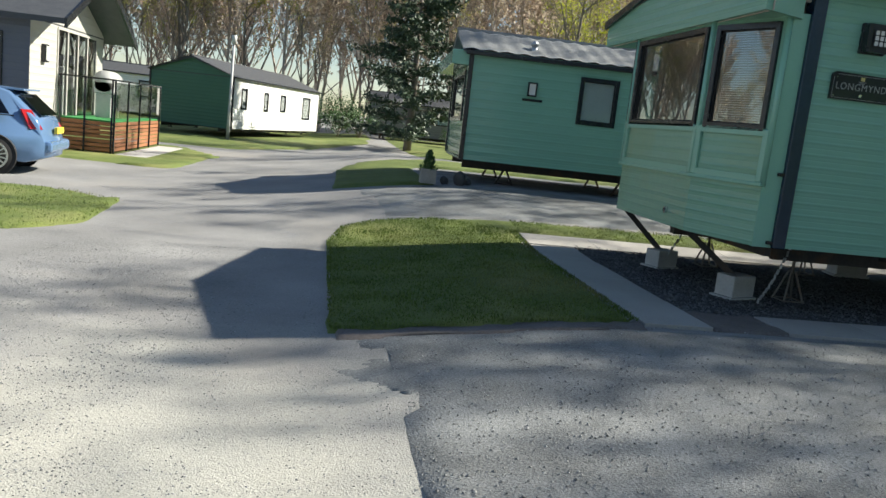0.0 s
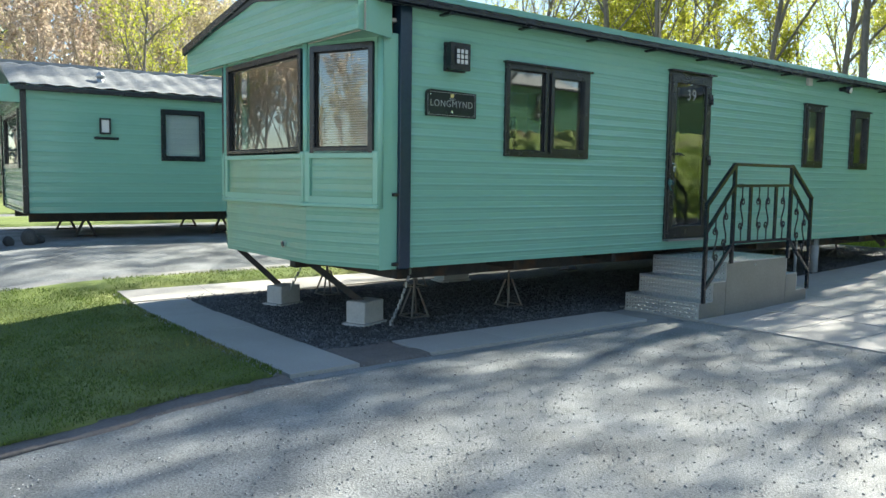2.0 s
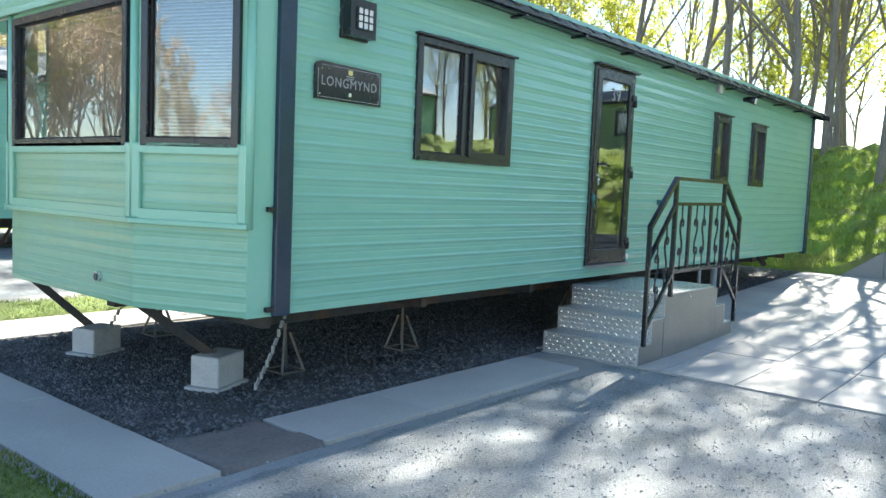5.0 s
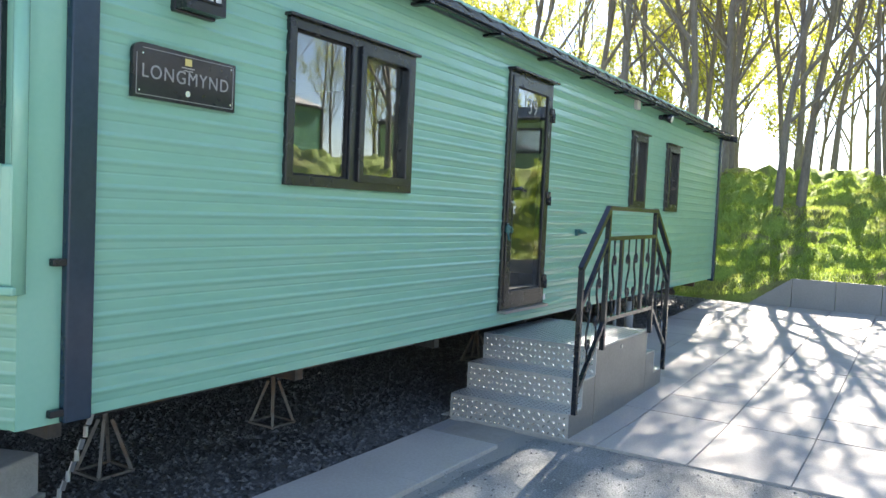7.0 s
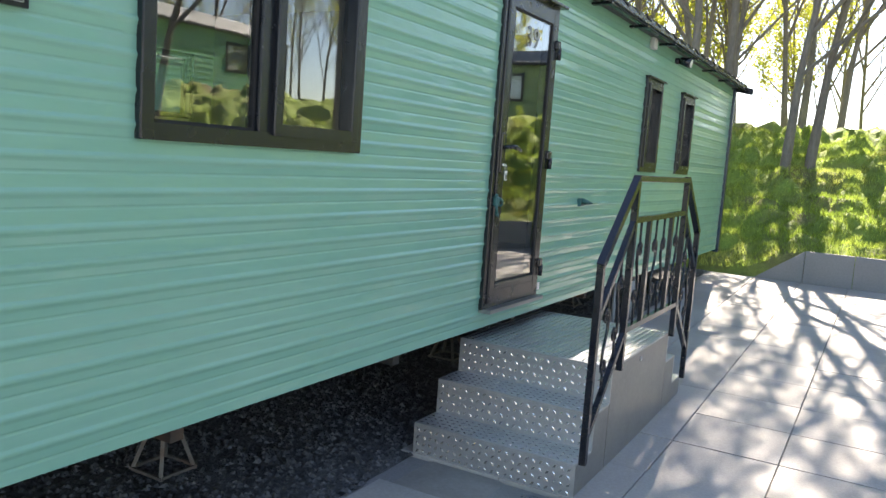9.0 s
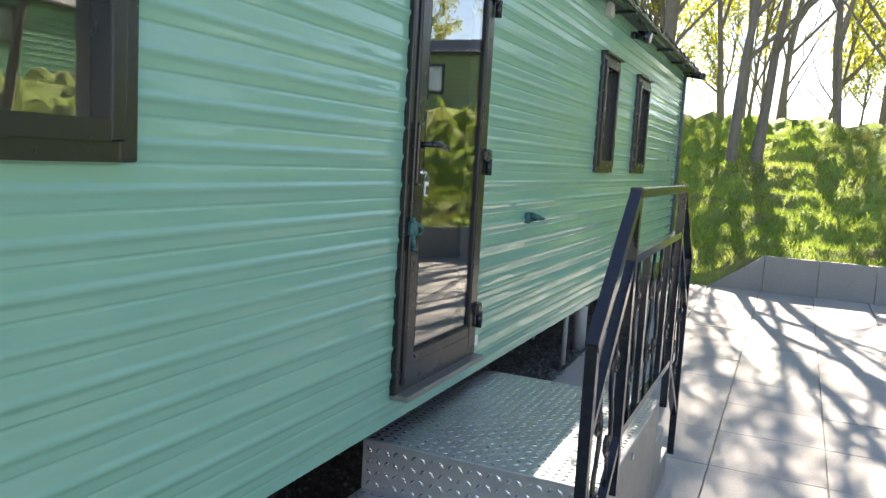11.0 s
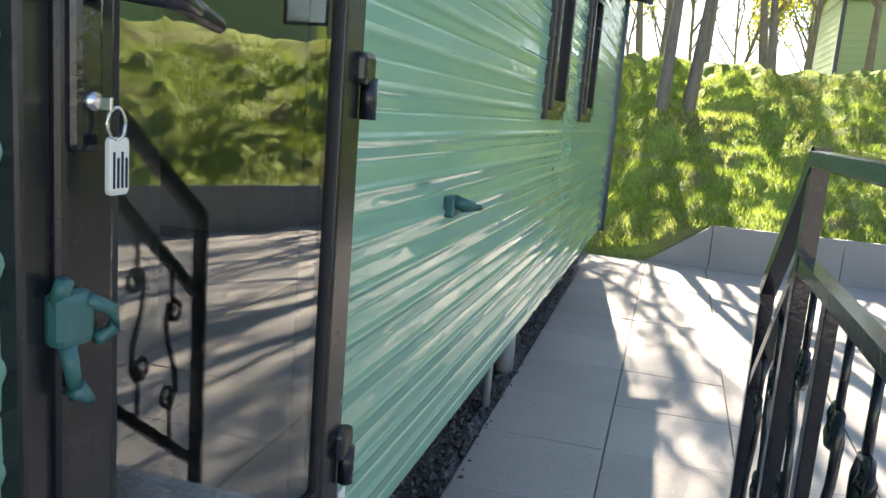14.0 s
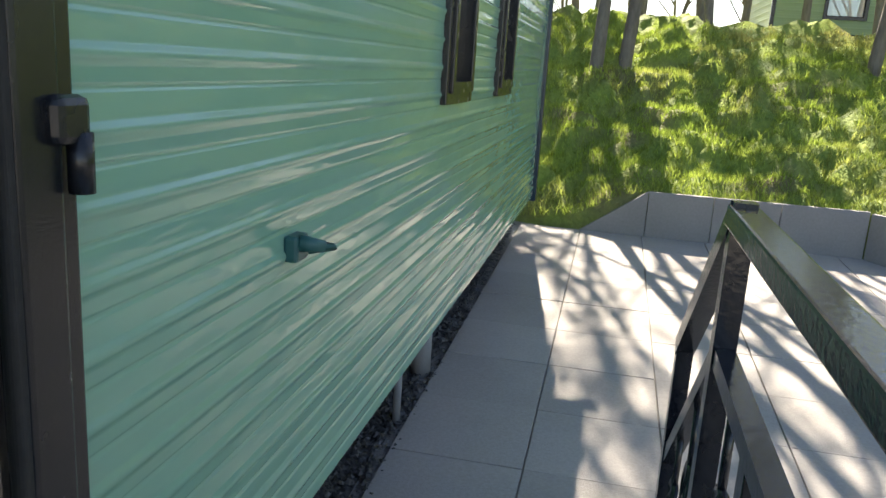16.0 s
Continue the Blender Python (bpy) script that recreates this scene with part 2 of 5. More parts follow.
M_LETTER = mat("silver_lettering", (0.22, 0.22, 0.22), (0.28, 0.28, 0.28), 0.4, 6)
M_GOLD = mat("gold_emblem", (0.55, 0.45, 0.16), (0.65, 0.55, 0.2), 0.4, 6)
M_FROST = mat("frosted_lamp_pane", (0.62, 0.62, 0.58), (0.72, 0.72, 0.68), 0.3, 6)
M_STEEL = mat("bright_steel", (0.6, 0.6, 0.6), (0.7, 0.7, 0.7), 0.25, 6, metal=0.95)
M_TERRA = mat("weathered_planter", (0.25, 0.23, 0.2), (0.34, 0.32, 0.29), 0.9, 8, bump=0.3)


# ---- mesh helpers ----
def box(bm, x0, x1, y0, y1, z0, z1, bevel=0.0, m=None):
    r = bmesh.ops.create_cube(bm, size=1)["verts"]
    for v in r:
        v.co = Vector(((x0 + x1) / 2 + v.co.x * (x1 - x0), (y0 + y1) / 2 + v.co.y * (y1 - y0), (z0 + z1) / 2 + v.co.z * (z1 - z0)))
        if m:
            v.co = m @ v.co
    if bevel:
        es = list({e for v in r for e in v.link_edges})
        bmesh.ops.bevel(bm, geom=es, offset=bevel, segments=2, affect="EDGES", profile=0.5)
    return bm


def bx(*a, **k):
    return box(bmesh.new(), *a, **k)


def tube(bm, pts, radii, sides=8, cap=True):
    """A tube along points, with a radius at each."""
    pts = [Vector(p) for p in pts]
    if not isinstance(radii, (list, tuple)):
        radii = [radii] * len(pts)
    rings = []
    up = Vector((0.31, 0.2, 0.93))
    for i, p in enumerate(pts):
        d = (pts[min(i + 1, len(pts) - 1)] - pts[max(i - 1, 0)]).normalized()
        a = d.cross(up)
        a = a.normalized() if a.length > 0.05 else d.cross(Vector((1, 0, 0))).normalized()
        b = d.cross(a)
        rings.append([bm.verts.new(p + radii[i] * (math.cos(k * math.tau / sides) * a + math.sin(k * math.tau / sides) * b)) for k in range(sides)])
    for r, s in zip(rings, rings[1:]):
        for k in range(sides):
            bm.faces.new((r[k], r[(k + 1) % sides], s[(k + 1) % sides], s[k]))
    if cap:
        bm.faces.new(rings[0][::-1])
        bm.faces.new(rings[-1])
    return bm


def tb(*a, **k):
    return tube(bmesh.new(), *a, **k)


def bar(bm, p, q, w, h=None):
    """A square bar from p to q."""
    p, q = Vector(p), Vector(q)
    d = q - p
    m = Matrix.Translation(p) @ d.to_track_quat("X", "Z").to_matrix().to_4x4()
    h = h or w
    return box(bm, 0, d.length, -w / 2, w / 2, -h / 2, h / 2, m=m)


def prism(bm, poly, way):
    """A flat polygon of 3D points pushed along a way."""
    a = [bm.verts.new(p) for p in poly]
    b = [bm.verts.new(Vector(p) + Vector(way)) for p in poly]
    bm.faces.new(a)
    bm.faces.new(b[::-1])
    for i in range(len(a)):
        j = (i + 1) % len(a)
        bm.faces.new((a[j], a[i], b[i], b[j]))
    bmesh.ops.recalc_face_normals(bm, faces=bm.faces)
    return bm


def mesh_of(bm, material, smooth=False):
    me = bpy.data.meshes.new("mesh")
    bm.to_mesh(me)
    bm.free()
    me.materials.append(material)
    if smooth:
        me.polygons.foreach_set("use_smooth", [True] * len(me.polygons))
    return me


def part(name, bm, material, parent=None, label="", smooth=False):
    ob = new(name, mesh_of(bm, material, smooth))
    ob.parent = parent
    if label:
        tagged(ob, label)
    return ob


def thing(name, label, category, group="", at=None):
    ob = new(name)
    if at is not None:
        ob.matrix_basis = at
    return tagged(ob, label, category, group)


def setting(name, bm, material, label, category, smooth=False):
    return tagged(part(name, bm, material, None, "", smooth), label, category, "", "structure")


def pydata(name, verts, faces, material, parent=None, smooth=False):
    me = bpy.data.meshes.new(name)
    me.from_pydata(verts, [], faces)
    me.materials.append(material)
    if smooth:
        me.polygons.foreach_set("use_smooth", [True] * len(me.polygons))
    ob = new(name, me)
    ob.parent = parent
    return ob


# ---- lie of the land ----
def smooth01(t):
    t = min(1.0, max(0.0, t))
    return t * t * (3 - 2 * t)


def ground(x, y):
    a = -0.24 * (1 - smooth01((x - 0.2) / 3.6))
    a += 0.031 * max(0.0, min(x, 17.0) - 9.0)
    a += 0.42 * smooth01((y - 8.5) / 5.0) * smooth01((x + 3) / 5.5) * (1 - smooth01((y - 20) / 14))
    return a


# ---- ground sheet ----
def axis(lo, hi, step, far):
    n = int((hi - lo) / step)
    return [-far, -far * 0.3, lo - 30] + [lo + i * step for i in range(n + 1)] + [hi + 30, far * 0.3, far]


xs, ys = axis(-20, 40, 0.5, 1500), axis(-20, 60, 0.5, 1500)
gv = [(x, y, ground(x, y) + 0.006 * noise.noise((x * 0.7, y * 0.7, 0))) for y in ys for x in xs]
gf = [(j * len(xs) + i, j * len(xs) + i + 1, (j + 1) * len(xs) + i + 1, (j + 1) * len(xs) + i)
      for j in range(len(ys) - 1) for i in range(len(xs) - 1)]
tagged(pydata("road", gv, gf, M_TARMAC, None, True), "dusty worn pale grey tarmac site road", "road", "", "structure")


def inside(p, poly):
    r, j = False, len(poly) - 1
    for i in range(len(poly)):
        (xa, ya), (xb, yb) = poly[i], poly[j]
        if (ya > p[1]) != (yb > p[1]) and p[0] < (xb - xa) * (p[1] - ya) / (yb - ya) + xa:
            r = not r
        j = i
    return r


def nearest(p, poly):
    best, at = 1e9, p
    for i in range(len(poly)):
        (xa, ya), (xb, yb) = poly[i - 1], poly[i]
        dx, dy = xb - xa, yb - ya
        t = max(0, min(1, ((p[0] - xa) * dx + (p[1] - ya) * dy) / max(1e-9, dx * dx + dy * dy)))
        q = (xa + t * dx, ya + t * dy)
        d = (q[0] - p[0]) ** 2 + (q[1] - p[1]) ** 2
        if d < best:
            best, at = d, q
    return best ** 0.5, at


def drape(name, poly, step, lift, material, wobble=0.04, rough=0.01, edge=-0.02):
    """A sheet over the ground inside a plan polygon, its rim turned down and uneven."""
    x0, x1 = min(p[0] for p in poly), max(p[0] for p in poly)
    y0, y1 = min(p[1] for p in poly), max(p[1] for p in poly)
    nx, ny = int((x1 - x0) / step) + 2, int((y1 - y0) / step) + 2
    vid, verts, faces, ins = {}, [], [], {}
    for j in range(ny + 1):
        for i in range(nx + 1):
            ins[i, j] = inside((x0 + (i - 0.5) * step, y0 + (j - 0.5) * step), poly)

    def vert(i, j):
        if (i, j) not in vid:
            p = (x0 + (i - 0.5) * step, y0 + (j - 0.5) * step)
            d, q = nearest(p, poly)
            if not ins[i, j]:
                p, h = q, edge
                p = (p[0] + wobble * noise.noise((p[0] * 2.3, p[1] * 2.3, 5)), p[1] + wobble * noise.noise((p[0] * 2.3, p[1] * 2.3, 9)))
            else:
                h = lift + rough * noise.noise((p[0] * 3, p[1] * 3, 2)) + rough * 0.7 * noise.noise((p[0] * 11, p[1] * 11, 3))
            vid[i, j] = len(verts)
            verts.append((p[0], p[1], ground(*p) + h))
        return vid[i, j]
    for j in range(ny):
        for i in range(nx):
            if ins[i, j] or ins[i + 1, j] or ins[i, j + 1] or ins[i + 1, j + 1]:
                faces.append((vert(i, j), vert(i + 1, j), vert(i + 1, j + 1), vert(i, j + 1)))
    return pydata(name, verts, faces, material, None, True)


def blades(name, poly, count, lo, hi, material, zfun, label, seed):
    rg = random.Random(seed)
    x0, x1 = min(p[0] for p in poly), max(p[0] for p in poly)
    y0, y1 = min(p[1] for p in poly), max(p[1] for p in poly)
    v, f = [], []
    while len(f) < count:
        x, y = rg.uniform(x0, x1), rg.uniform(y0, y1)
        if not inside((x, y), poly):
            continue
        z, h, w, a = zfun(x, y), rg.uniform(lo, hi), rg.uniform(0.004, 0.008), rg.uniform(0, math.tau)
        lx, ly = rg.gauss(0, h * 0.45), rg.gauss(0, h * 0.45)
        k = len(v)
        v += [(x - w * math.cos(a), y - w * math.sin(a), z - 0.01), (x + w * math.cos(a), y + w * math.sin(a), z - 0.01), (x + lx, y + ly, z + h)]
        f.append((k, k + 1, k + 2))
    return tagged(pydata(name, v, f, material), label, "grass", "", "stuff")


LAWN_FRONT = [(1.15, 5.55), (2.3, 5.6), (3.58, 5.7), (3.58, 9.95), (16.0, 10.0), (16.0, 10.75), (4.4, 10.5), (2.6, 10.55), (1.75, 10.5), (1.3, 10.2), (1.12, 9.4)]
LAWN_NEXT = [(1.15, 13.0), (2.9, 13.1), (2.9, 17.2), (18.0, 17.2), (18, 20), (4, 20.5), (1.9, 19.0), (1.3, 17.5)]
LAWN_CAR = [(-1.7, 9.8), (-1.85, 11.9), (-2.9, 12.7), (-14, 13.2), (-14, 8.6), (-3.5, 8.7), (-2.3, 9.0)]
LAWN_DECK = [(-2.3, 18.0), (-1.9, 23.0), (-3.2, 26.0), (-4.2, 26.5), (-14, 26.5), (-14, 18.2), (-5, 18.4)]
LAWN_FAR = [(-1.9, 28.0), (0.2, 33.0), (3.4, 42.0), (4, 60), (-20, 60), (-20, 28.5)]
LAWN_BACK = [(4.5, 27.0), (20, 24.0), (24, 60), (5.0, 60), (4.4, 40)]
for poly, st in ((LAWN_FRONT, 0.11), (LAWN_NEXT, 0.25), (LAWN_CAR, 0.2), (LAWN_DECK, 0.35), (LAWN_FAR, 0.8), (LAWN_BACK, 0.8)):
    tagged(drape("lawn", poly, st, 0.045, M_GRASS, 0.07), "short mown spring lawn with ragged edges", "lawn", "", "structure")
lawn_z = lambda x, y: ground(x, y) + 0.045
NEAR_LAWN = LAWN_FRONT[:4] + LAWN_FRONT[7:]
blades("lawn_grass", NEAR_LAWN, 40000, 0.008, 0.026, M_BLADE, lawn_z, "short green lawn grass blades", 3)
blades("verge_grass", [(3.6, 9.97), (10, 10.0), (10, 10.6), (3.6, 10.5)], 7000, 0.01, 0.03, M_BLADE, lawn_z, "short green lawn grass blades", 4)
blades("lawn_grass", LAWN_CAR[:3] + [(-8, 12.9), (-8, 8.7)] + LAWN_CAR[5:], 9000, 0.01, 0.03, M_BLADE, lawn_z, "short green lawn grass blades", 5)

# grey chippings drive, dark gravel bed and the next pitch's gravel
DRIVE = [(1.6, 4.6), (1.2, 5.5), (3.6, 5.66), (7.9, 5.66), (8.2, 5.2), (8.1, 3.0), (8.6, -2.5), (1.0, -4.0), (1.35, 0.0), (1.5, 3.0)]
tagged(drape("gravel_drive", DRIVE, 0.16, 0.012, M_GRAVEL, 0.3, 0.006), "loose grey stone chippings on a drive", "gravel", "", "structure")
tagged(drape("road_patch", [(1.15, 4.75), (1.45, 4.95), (1.75, 4.8), (1.85, 4.45), (1.6, 4.25), (1.35, 4.5)], 0.05, 0.006, M_GRAVEL, 0.12, 0.012, -0.006),
       "crumbled dark patch in the road surface", "road patch", "", "structure")
tagged(drape("soil_patch", [(4.2, 5.66), (4.9, 5.66), (4.84, 6.24), (4.2, 6.24)], 0.05, 0.026, M_SOIL, 0.02, 0.012, 0.0),
       "bare damp brown soil where a path slab is missing", "soil", "", "structure")
tagged(drape("lawn_edge", [(1.2, 5.40), (2.4, 5.42), (3.6, 5.5), (3.6, 5.74), (2.3, 5.66), (1.2, 5.62)], 0.05, 0.024, M_SOIL, 0.05, 0.014, -0.006),
       "dark crumbled soil along the lawn edge", "soil", "", "structure")
BED = [(4.16, 6.2), (16.6, 6.42), (16.6, 9.36), (4.16, 9.36)]
tagged(drape("gravel_bed", BED, 0.2, 0.02, M_DGRAVEL, 0.0, 0.012), "dark gravel bed under the caravan", "gravel", "", "structure")
tagged(drape("gravel_pitch", [(1.9, 10.7), (18, 10.85), (18, 17.1), (3.0, 17.1), (3.0, 13.05), (1.5, 12.9)], 0.3, 0.012, M_GRAVEL, 0.1, 0.006),
       "grey gravel pitch beside the next caravan", "gravel", "", "structure")


def chips(name, poly, count, lo, hi, material, zfun, label, seed):
    rg = random.Random(seed)
    x0, x1 = min(p[0] for p in poly), max(p[0] for p in poly)
    y0, y1 = min(p[1] for p in poly), max(p[1] for p in poly)
    v, f, done = [], [], 0
    while done < count:
        x, y = rg.uniform(x0, x1), rg.uniform(y0, y1)
        if not inside((x, y), poly):
            continue
        z, s, a = zfun(x, y), rg.uniform(lo, hi), rg.uniform(0, 6.3)
        k = len(v)
        for i in range(4):
            t = a + i * math.tau / 4 + rg.uniform(-0.4, 0.4)
            v.append((x + s * math.cos(t), y + s * math.sin(t), z - 0.1 * s + rg.uniform(0, 0.3) * s))
        v.append((x + rg.uniform(-0.4, 0.4) * s, y + rg.uniform(-0.4, 0.4) * s, z + s * rg.uniform(0.5, 0.9)))
        f += [(k, k + 1, k + 4), (k + 1, k + 2, k + 4), (k + 2, k + 3, k + 4), (k + 3, k, k + 4)]
        done += 1
    return tagged(pydata(name, v, f, material), label, "gravel", "", "stuff")


chips("loose_chippings", DRIVE, 14000, 0.005, 0.011, M_STONE, lambda x, y: ground(x, y) + 0.014, "loose grey stone chippings", 11)
chips("road_grit", [(-3.0, 0.8), (1.4, 0.8), (1.5, 4.4), (1.1, 5.4), (1.0, 9.0), (-1.5, 9.0)], 22000, 0.004, 0.009, M_STONE, ground, "fine loose grit on the road", 14)
chips("dark_chippings", [(4.2, 6.2), (16.5, 6.4), (16.5, 7.6), (4.2, 9.5)], 26000, 0.01, 0.024, M_DSTONE, lambda x, y: ground(x, y) + 0.02, "loose dark gravel stones", 12)

# ---- bank, retaining wall and patio ----
BANK_LINE = [(17.6, 60.0), (17.2, 20.0), (16.9, 9.0), (16.7, 6.6), (16.45, 5.8), (16.45, 4.4), (16.42, 3.1), (14.3, 1.7), (11.0, -0.6), (8.5, -3.5), (7.5, -9.0), (7.2, -60.0)]


def bank_dist(x, y):
    best, sgn, base = 1e9, 1, 0
    for (xa, ya), (xb, yb) in zip(BANK_LINE, BANK_LINE[1:]):
        dx, dy = xb - xa, yb - ya
        t = max(0, min(1, ((x - xa) * dx + (y - ya) * dy) / (dx * dx + dy * dy)))
        ex, ey = x - xa - t * dx, y - ya - t * dy
        d = math.hypot(ex, ey)
        if d < best:
            best, sgn = d, (1 if dx * ey - dy * ex > 0 else -1)
    return best * sgn


def bank_z(x, y, rough=True):
    d = bank_dist(x, y)
    walled = smooth01((5.95 - y) / 0.7)
    z0 = 0.16 + 0.5 * walled
    z = z0 + (2.58 - z0) * (0.55 * smooth01((d + 0.7 * (1 - walled)) / 5.2) + 0.45 * min(1.0, max(0.0, (d + 0.7 * (1 - walled)) / 5.2)))
    if rough and d > 0:
        k = smooth01(d / 0.5) * (1 - 0.6 * smooth01((d - 4) / 3))
        q = noise.noise((x * 1.1, y * 2.0, z * 1.0))
        z += k * (0.12 * q + 0.19 * abs(noise.noise((x * 3.4, y * 2.4, 4))) * 2 + 0.08 * noise.noise((x * 5.5, y * 4, 6)) + 0.03 * noise.noise((x * 9, y * 9, 1)))
        z += k * 0.04 * math.sin((z + 0.25 * noise.noise((x, y, 7))) * 19)
    return z


def bank_mesh():
    samples = []
    for (xa, ya), (xb, yb) in zip(BANK_LINE, BANK_LINE[1:]):
        ln = math.hypot(xb - xa, yb - ya)
        n = max(2, int(ln / (0.11 if -3 < (ya + yb) / 2 < 10 else 1.0)))
        samples += [(xa + (xb - xa) * i / n, ya + (yb - ya) * i / n) for i in range(n)]
    ds = [0.0] + [0.03 + i * 0.1 for i in range(56)] + [6.2, 7.2, 9, 12, 18, 28, 45, 80]
    v, f = [], []
    for i, (x, y) in enumerate(samples):
        a, b = samples[max(0, i - 9)], samples[min(len(samples) - 1, i + 9)]
        t = Vector((b[0] - a[0], b[1] - a[1])).normalized()
        nx, ny = -t.y, t.x
        for d in ds:
            px, py = x + nx * d, y + ny * d
            if d == 0:
                v.append((px, py, ground(px, py) - 0.05))
            elif d > 6:
                v.append((px, py, 2.62 + 0.002 * d + 0.1 * noise.noise((px * 0.4, py * 0.4, 0))))
            else:
                v.append((px, py, bank_z(px, py)))
    n = len(ds)
    for i in range(len(samples) - 1):
        for j in range(n - 1):
            f.append((i * n + j, i * n + j + 1, (i + 1) * n + j + 1, (i + 1) * n + j))
    ob = pydata("grass_bank", v, f, M_BANK, None, True)
    return tagged(ob, "steep tussocky sunlit grass bank", "bank", "", "structure")


bank_mesh()
blades("bank_grass", [(16.5, 5.9), (16.6, 9.5), (21, 9.5), (21, 0.5), (16.6, 2.2), (16.48, 3.1)], 80000, 0.03, 0.10, M_BBLADE,
       lambda x, y: bank_z(x, y), "rough green tussock grass", 7)
blades("bank_grass", [(16.3, 3.0), (14.3, 1.6), (11, -0.7), (12.5, -3.5), (16, -1.5), (20, 0.5)], 20000, 0.05, 0.15, M_BBLADE,
       lambda x, y: bank_z(x, y), "rough green tussock grass", 8)

# retaining wall of upright concrete panels
RW = thing("retaining_wall", "low retaining wall of grey concrete panels", "wall")
RW["kind"] = "structure"


def rw_panel(a, b, ha, hb):
    a, b = Vector((*a, 0)), Vector((*b, 0))
    d = (b - a).normalized()
    n = Vector((-d.y, d.x, 0)) * 0.05
    a, b = a + d * 0.004, b - d * 0.004
    ga, gb = ground(a.x, a.y) - 0.05, ground(b.x, b.y) - 0.05
    prism(bm := bmesh.new(), [a + Vector((0, 0, ga)), b + Vector((0, 0, gb)), b + Vector((0, 0, hb)), a + Vector((0, 0, ha))], n)
    part("panel", bm, M_WALLP, RW)


ypos = [5.76, 5.12, 4.5, 3.88, 3.1]
rw_panel((16.40, 5.76), (16.40, 5.12), 0.26, 0.71)
for ya, yb in zip(ypos[1:], ypos[2:]):
    rw_panel((16.40, ya), (16.40, yb), 0.71, 0.71)
for (xa, ya), (xb, yb) in zip([(16.38, 3.1), (14.26, 1.7), (10.96, -0.6)], [(14.26, 1.7), (10.96, -0.6), (8.46, -3.5)]):
    n = 4
    for i in range(n):
        rw_panel((xa + (xb - xa) * i / n, ya + (yb - ya) * i / n), (xa + (xb - xa) * (i + 1) / n, ya + (yb - ya) * (i + 1) / n), 0.70, 0.70)
PATIO = [(7.98, 5.2), (7.98, 6.38), (16.7, 6.5), (16.38, 5.8), (16.38, 3.1), (14.26, 1.7), (10.96, -0.6), (9.0, -2.6), (8.08, 2.0)]
tagged(drape("patio_bed", PATIO, 0.25, 0.012, M_JOINT, 0.0, 0.0), "sandy bed of the paving joints", "patio", "", "structure")
tagged(drape("path_bed", [(3.55, 5.64), (8.2, 5.64), (8.2, 6.24), (4.2, 6.24), (4.2, 9.34), (16, 9.34), (16, 9.98), (3.55, 9.95)], 0.2, 0.012, M_JOINT, 0.0, 0.0),
       "sandy bed of the path", "path", "", "structure")


# ---- caravan building blocks ----
WAVE = [(0.0, 0.0), (0.03, 0.0), (0.33, -0.0006), (0.37, -0.001), (0.41, -0.0045), (0.45, -0.001), (0.49, -0.0004), (0.66, 0.0), (0.70, 0.0005), (0.77, 0.004), (0.84, 0.0068), (0.91, 0.0052), (0.965, 0.0008), (1.0, 0.0)]


def wave(z, pitch, depth):
    f = (z / pitch) % 1.0
    for (a, p), (b, q) in zip(WAVE, WAVE[1:]):
        if a <= f <= b:
            return (p + (q - p) * (f - a) / (b - a)) * depth
    return 0


